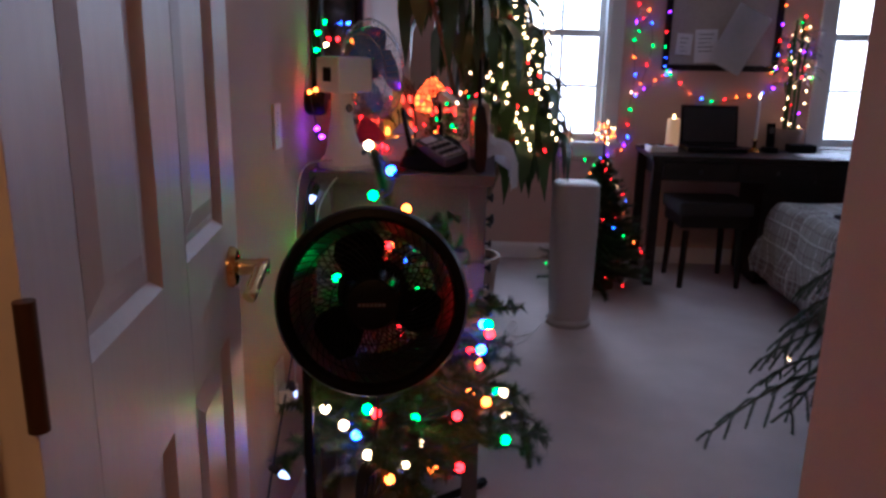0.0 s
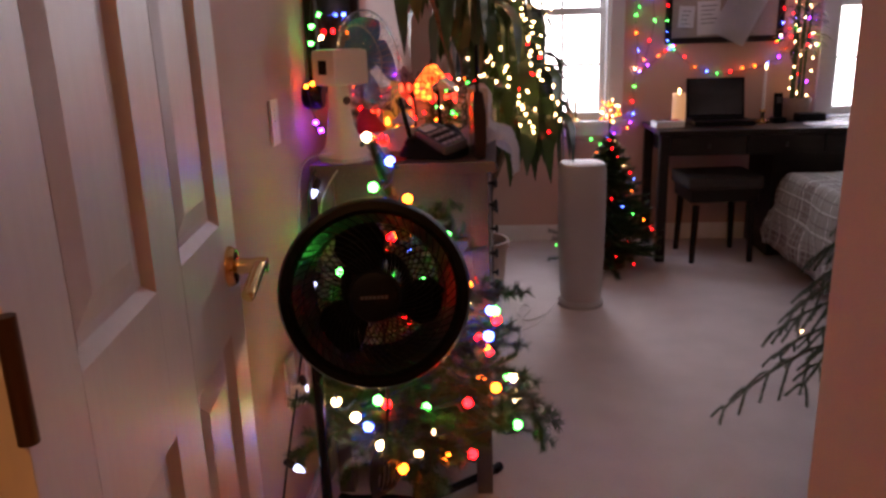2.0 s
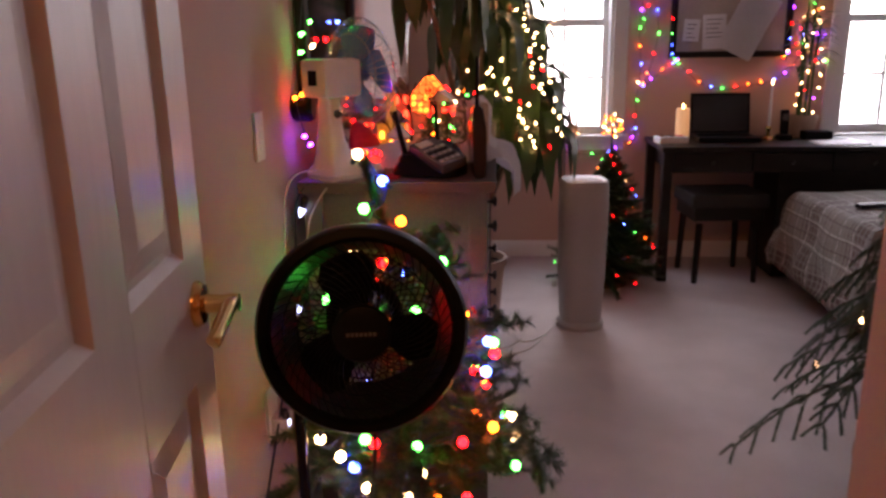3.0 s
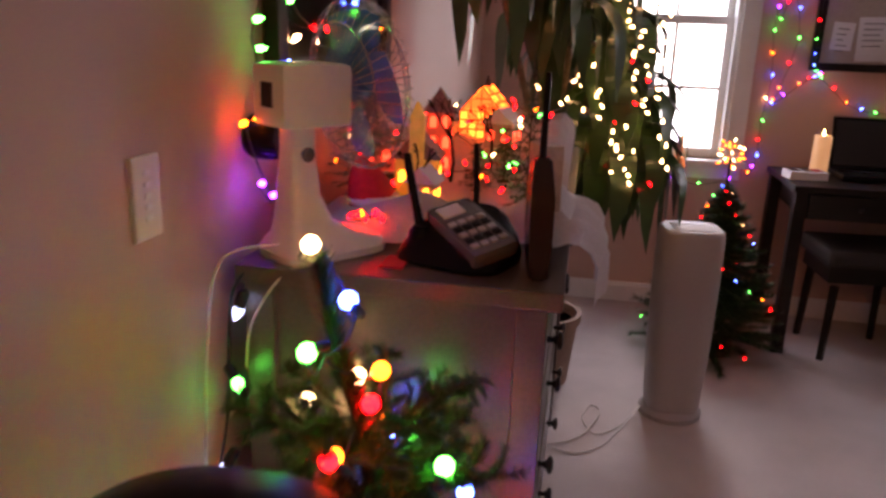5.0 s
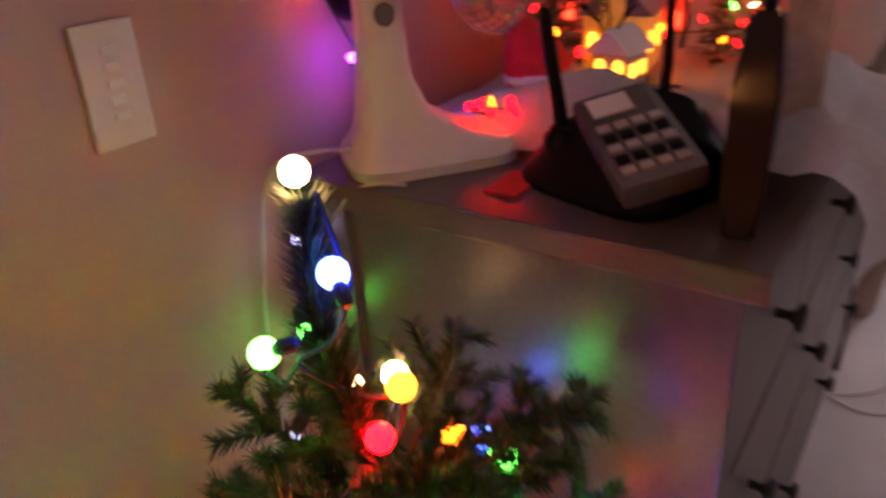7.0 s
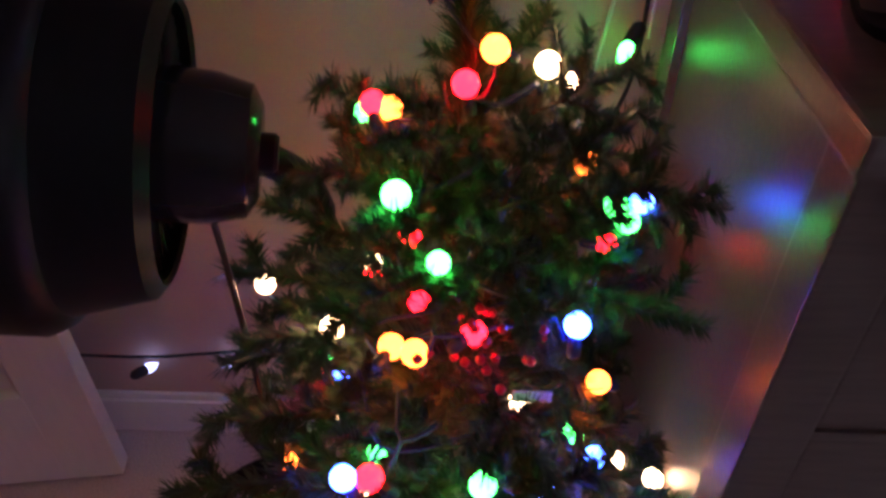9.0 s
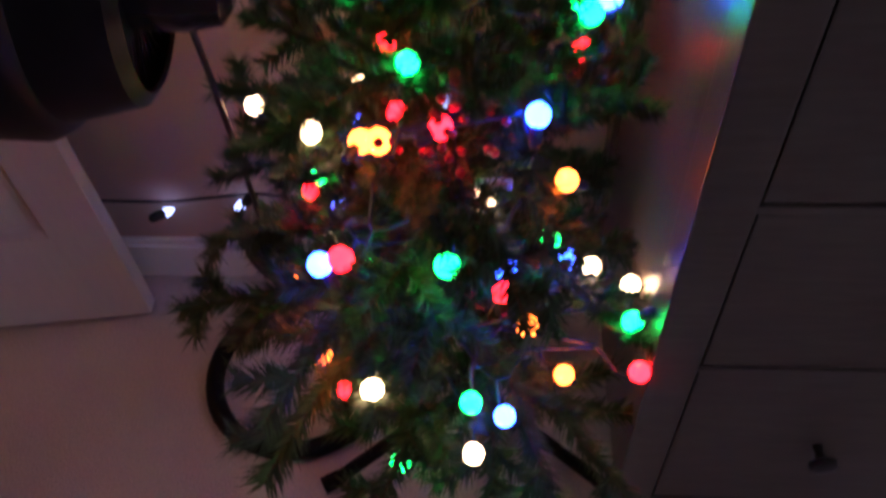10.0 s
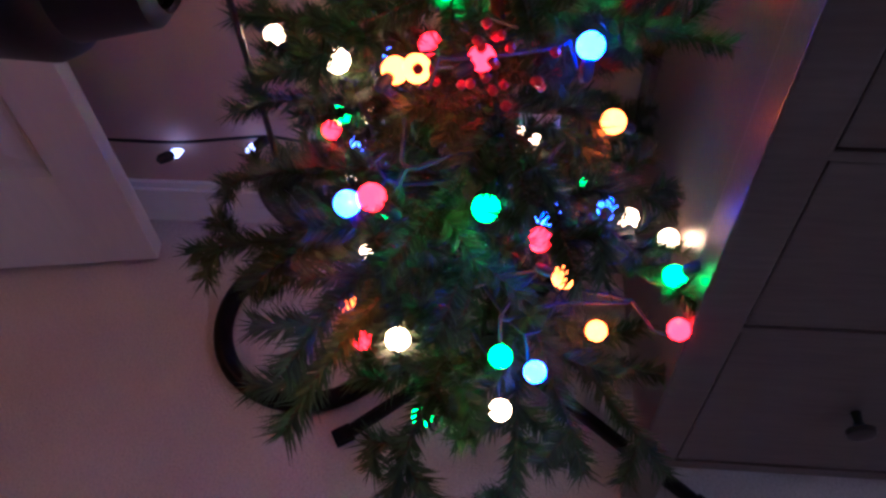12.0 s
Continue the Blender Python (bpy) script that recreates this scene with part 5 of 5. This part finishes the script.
wl = smooth_path([(1.515, y - 0.03, 1.72), (1.512, y - 0.03, 1.40), (1.52, y - 0.03, 1.21), (1.56, y - 0.03, 1.175), (1.53, y - 0.03, 1.16)], 3)
light_string("frame_string_lights", "multicoloured string lights along the notice board frame", wl, ["bgprgb"[k % 6] for k in range(len(wl))], MINIS, MINI_SOCKET, WIRE, 0.0014, wire_pts=[p - V(0, 0, 0.006) for p in wl])
wl = smooth_path([(2.16, y - 0.03, 1.75), (2.165, y - 0.03, 1.45), (2.16, y - 0.03, 1.22), (2.14, y - 0.03, 1.185), (2.24, y, 1.3), (2.30, y, 1.5), (2.33, y, 1.2), (2.38, y, 1.15)], 3)
light_string("frame_string_lights", "multicoloured string lights between the notice board and window", wl, ["gryprbw"[k % 7] for k in range(len(wl))], MINIS, MINI_SOCKET, WIRE, 0.0014, wire_pts=[p - V(0, 0, 0.006) for p in wl])
wl = smooth_path([(0.70, y - 0.04, 0.68), (0.82, y - 0.04, 0.645), (0.95, y - 0.04, 0.66), (1.08, y - 0.04, 0.64), (1.22, y - 0.04, 0.67)], 1)
light_string("sill_string_lights", "violet and green string lights under the window sill", wl, ["pbpgpr"[k % 6] for k in range(len(wl))], MINIS, MINI_SOCKET, WIRE, 0.0014, wire_pts=[p - V(0, 0, 0.006) for p in wl])
for x in (0.99, 0.76):
    wc = thing("window_candle", x, NY - 0.02, 0.75, "brass window candle lamp with a glowing bulb", "candle lamp", group="window candles")
    bm = B(); lathe(bm, [(0.028, 0), (0.026, 0.008), (0.009, 0.016), (0.008, 0.12)], 14)
    part("stem", bm, BRASS, wc, "", True)
    bm = B(); lathe(bm, [(0.004, 0.12), (0.009, 0.135), (0.006, 0.152), (0.001, 0.17)], 10)
    part("bulb", bm, FLAME, wc, "", True)


# ---- bed ----
bd = thing("bed", 0, 0, 0, "made bed under a grey plaid blanket hanging to the floor", "bed")
bm = B(); box(bm, 2.11, 1.36, 0.02, 4.10, 2.12, 0.27, 0.01)
part("bed_base", bm, SEAT, bd)
bm = B(); box(bm, 2.08, 1.34, 0.275, 4.13, 2.14, 0.505, 0.05)
part("mattress", bm, SNOWCLOTH, bd, "", True)
PLAID = bpy.data.materials.new("plaid_blanket")
PLAID.use_nodes = True
nt = PLAID.node_tree
pb = nt.nodes["Principled BSDF"]
pb.inputs["Roughness"].default_value = 0.9
uv = nt.nodes.new("ShaderNodeUVMap")
col = None
base = nt.nodes.new("ShaderNodeRGB")
base.outputs[0].default_value = (0.26, 0.24, 0.205, 1)
col = base.outputs[0]
for axis, sc, width, tint in (("X", 2.2, 0.30, (0.10, 0.055, 0.055, 1)), ("Y", 2.2, 0.30, (0.12, 0.07, 0.06, 1)), ("X", 9.0, 0.10, (0.62, 0.60, 0.55, 1)), ("Y", 9.0, 0.10, (0.62, 0.60, 0.55, 1)), ("X", 17.0, 0.14, (0.12, 0.09, 0.08, 1)), ("Y", 13.0, 0.12, (0.13, 0.10, 0.085, 1)), ("X", 30.0, 0.30, (0.26, 0.24, 0.22, 1)), ("Y", 30.0, 0.30, (0.30, 0.30, 0.27, 1))):
    sep = nt.nodes.new("ShaderNodeSeparateXYZ")
    nt.links.new(uv.outputs["UV"], sep.inputs[0])
    mu = nt.nodes.new("ShaderNodeMath"); mu.operation = "MULTIPLY"; mu.inputs[1].default_value = sc
    nt.links.new(sep.outputs[axis], mu.inputs[0])
    fr = nt.nodes.new("ShaderNodeMath"); fr.operation = "FRACT"
    nt.links.new(mu.outputs[0], fr.inputs[0])
    lt = nt.nodes.new("ShaderNodeMath"); lt.operation = "LESS_THAN"; lt.inputs[1].default_value = width
    nt.links.new(fr.outputs[0], lt.inputs[0])
    hf = nt.nodes.new("ShaderNodeMath"); hf.operation = "MULTIPLY"; hf.inputs[1].default_value = 0.72
    nt.links.new(lt.outputs[0], hf.inputs[0])
    mx = nt.nodes.new("ShaderNodeMix"); mx.data_type = "RGBA"
    nt.links.new(hf.outputs[0], mx.inputs[0])
    nt.links.new(col, mx.inputs[6])
    mx.inputs[7].default_value = tint
    col = mx.outputs[2]
nt.links.new(col, pb.inputs["Base Color"])
bm = B()
uvl = bm.loops.layers.uv.new("UVMap")
x0, x1, y0, y1, top = 2.06, 4.14, 1.32, 2.15, 0.53
drop = 0.42
NU, NV = 70, 50
g = []
for i in range(NU + 1):
    row = []
    for j in range(NV + 1):
        s = -drop + (x1 - x0 + drop) * i / NU
        t = -drop + (y1 - y0 + 2 * drop) * j / NV
        dx, dy = max(0.0, -s), max(0.0, -t)
        dy2 = max(0.0, t - (y1 - y0))
        px, py, pz = x0 + max(0, s), y0 + min(max(0, t), y1 - y0), top
        d = max(dx, dy, dy2)
        r = min(d, 0.06) / 0.06
        pz = top - max(0.0, d - 0.02) if d else top
        sway = 0.035 * math.sin(s * 17 + 1) * math.sin(t * 15) + 0.02 * noise.noise(V(s * 6, t * 6, 0))
        lean = 0.03 * r + (d / drop) * (0.05 + sway)
        if dx:
            px -= lean * (1 if dx >= dy * 0.5 else 0.6)
        if dy:
            py -= lean
        if dy2:
            py += lean
        pz += 0.012 * noise.noise(V(s * 4, t * 4, 3)) - 0.03 * r * 0.3
        row.append((bm.verts.new((px, py, max(0.03, pz))), s, t))
    g.append(row)
for i in range(NU):
    for j in range(NV):
        q = (g[i][j], g[i + 1][j], g[i + 1][j + 1], g[i][j + 1])
        f = bm.faces.new([a[0] for a in q])
        for l, a in zip(f.loops, q):
            l[uvl].uv = (a[1], a[2])
blanket = part("blanket", bm, PLAID, bd, "grey plaid cotton blanket", True)
th = blanket.modifiers.new("thickness", "SOLIDIFY")
th.thickness = 0.008
rc = thing("remote_control", 2.22, 1.70, 0.537, "slim dark remote control lying on the blanket", "remote control", 15)
bm = B(); box(bm, -0.08, -0.022, 0, 0.08, 0.022, 0.018, 0.006)
part("case", bm, BLACKPL, rc)
bm = B(); box(bm, -0.075, -0.018, 0.018, 0.075, 0.018, 0.0195, 0.0005)
part("keypad", bm, SILVER, rc)


# ---- norfolk pine by the closet corner ----
def norfolk(x, y, h, reach, seed, lights, label):
    o = thing("norfolk_pine", x, y, 0.0, label, "plant", group="norfolk pines")
    rng = random.Random(seed)
    bm = B(); lathe(bm, [(0.10, 0), (0.105, 0.01), (0.125, 0.20), (0.135, 0.20), (0.135, 0.23), (0.12, 0.23), (0.118, 0.2)], 24)
    part("pot", bm, TERRA, o, "", True)
    bm = B(); lathe(bm, [(0.116, 0.18), (0.116, 0.2)], 16)
    part("soil", bm, SOIL, o)
    bm = B(); tube(bm, [(0, 0, 0.19), (0.01, 0, h * 0.6), (0, 0.01, h)], 0.011, 8, 0.4)
    part("trunk", bm, TWIG, o, "", True)
    tiers = int(h / 0.15)
    for t in range(tiers):
        q = t / max(1, tiers - 1)
        z = 0.47 + (h - 0.51) * q
        for k in range(6):
            a = k * math.pi / 3 + t * 0.5 + seed
            L = reach * (1 - 0.75 * q) * rng.uniform(0.85, 1.1)
            tw, nd = B(), B()
            d, sd = V(math.cos(a), math.sin(a), 0), V(-math.sin(a), math.cos(a), 0)
            main = [V(0, 0, z) + d * L * s + V(0, 0, 0.10 * L * s - 0.62 * L * s * s) for s in [i / 8 for i in range(9)]]
            tube(tw, main, 0.003, 5, 0.5)
            sprig(nd, main, rng, 0.011, 3600, 0.0012)
            for i in range(2, 9):
                for s in (-1, 1):
                    l2 = 0.13 * (1.1 - i / 11) * rng.uniform(0.8, 1.2)
                    e = main[i]
                    twig = [e, e + (sd * s * 0.55 + d * 0.35 + V(0, 0, -0.35)) * l2 * 0.5, e + (sd * s * 0.75 + d * 0.5 + V(0, 0, -0.95)) * l2]
                    tube(tw, twig, 0.0016, 4, 0.6)
                    sprig(nd, twig, rng, 0.011, 4200, 0.0012)
            br = part("branch", tw, TWIG, o)
            part("needles", nd, PINE, br)
    if lights:
        ps = []
        for k in range(lights):
            q = (k + 0.5) / lights
            r = reach * (1 - 0.75 * q) * 0.7
            ps.append(V(x + r * math.cos(k * 2.4), y + r * math.sin(k * 2.4), 0.30 + (h - 0.32) * q))
        light_string("pine_string_lights", "blue and white mini lights on the norfolk pine", ps, ["bwbgw"[k % 5] for k in range(lights)], MINIS, None, WIRE, 0.001)
    return o


norfolk(1.585, 0.04, 1.0, 0.41, 1, 10, "potted norfolk pine with drooping branches on the carpet")
norfolk(2.95, 2.47, 1.25, 0.20, 2, 26, "slim potted norfolk pine with mini lights beside the bed")
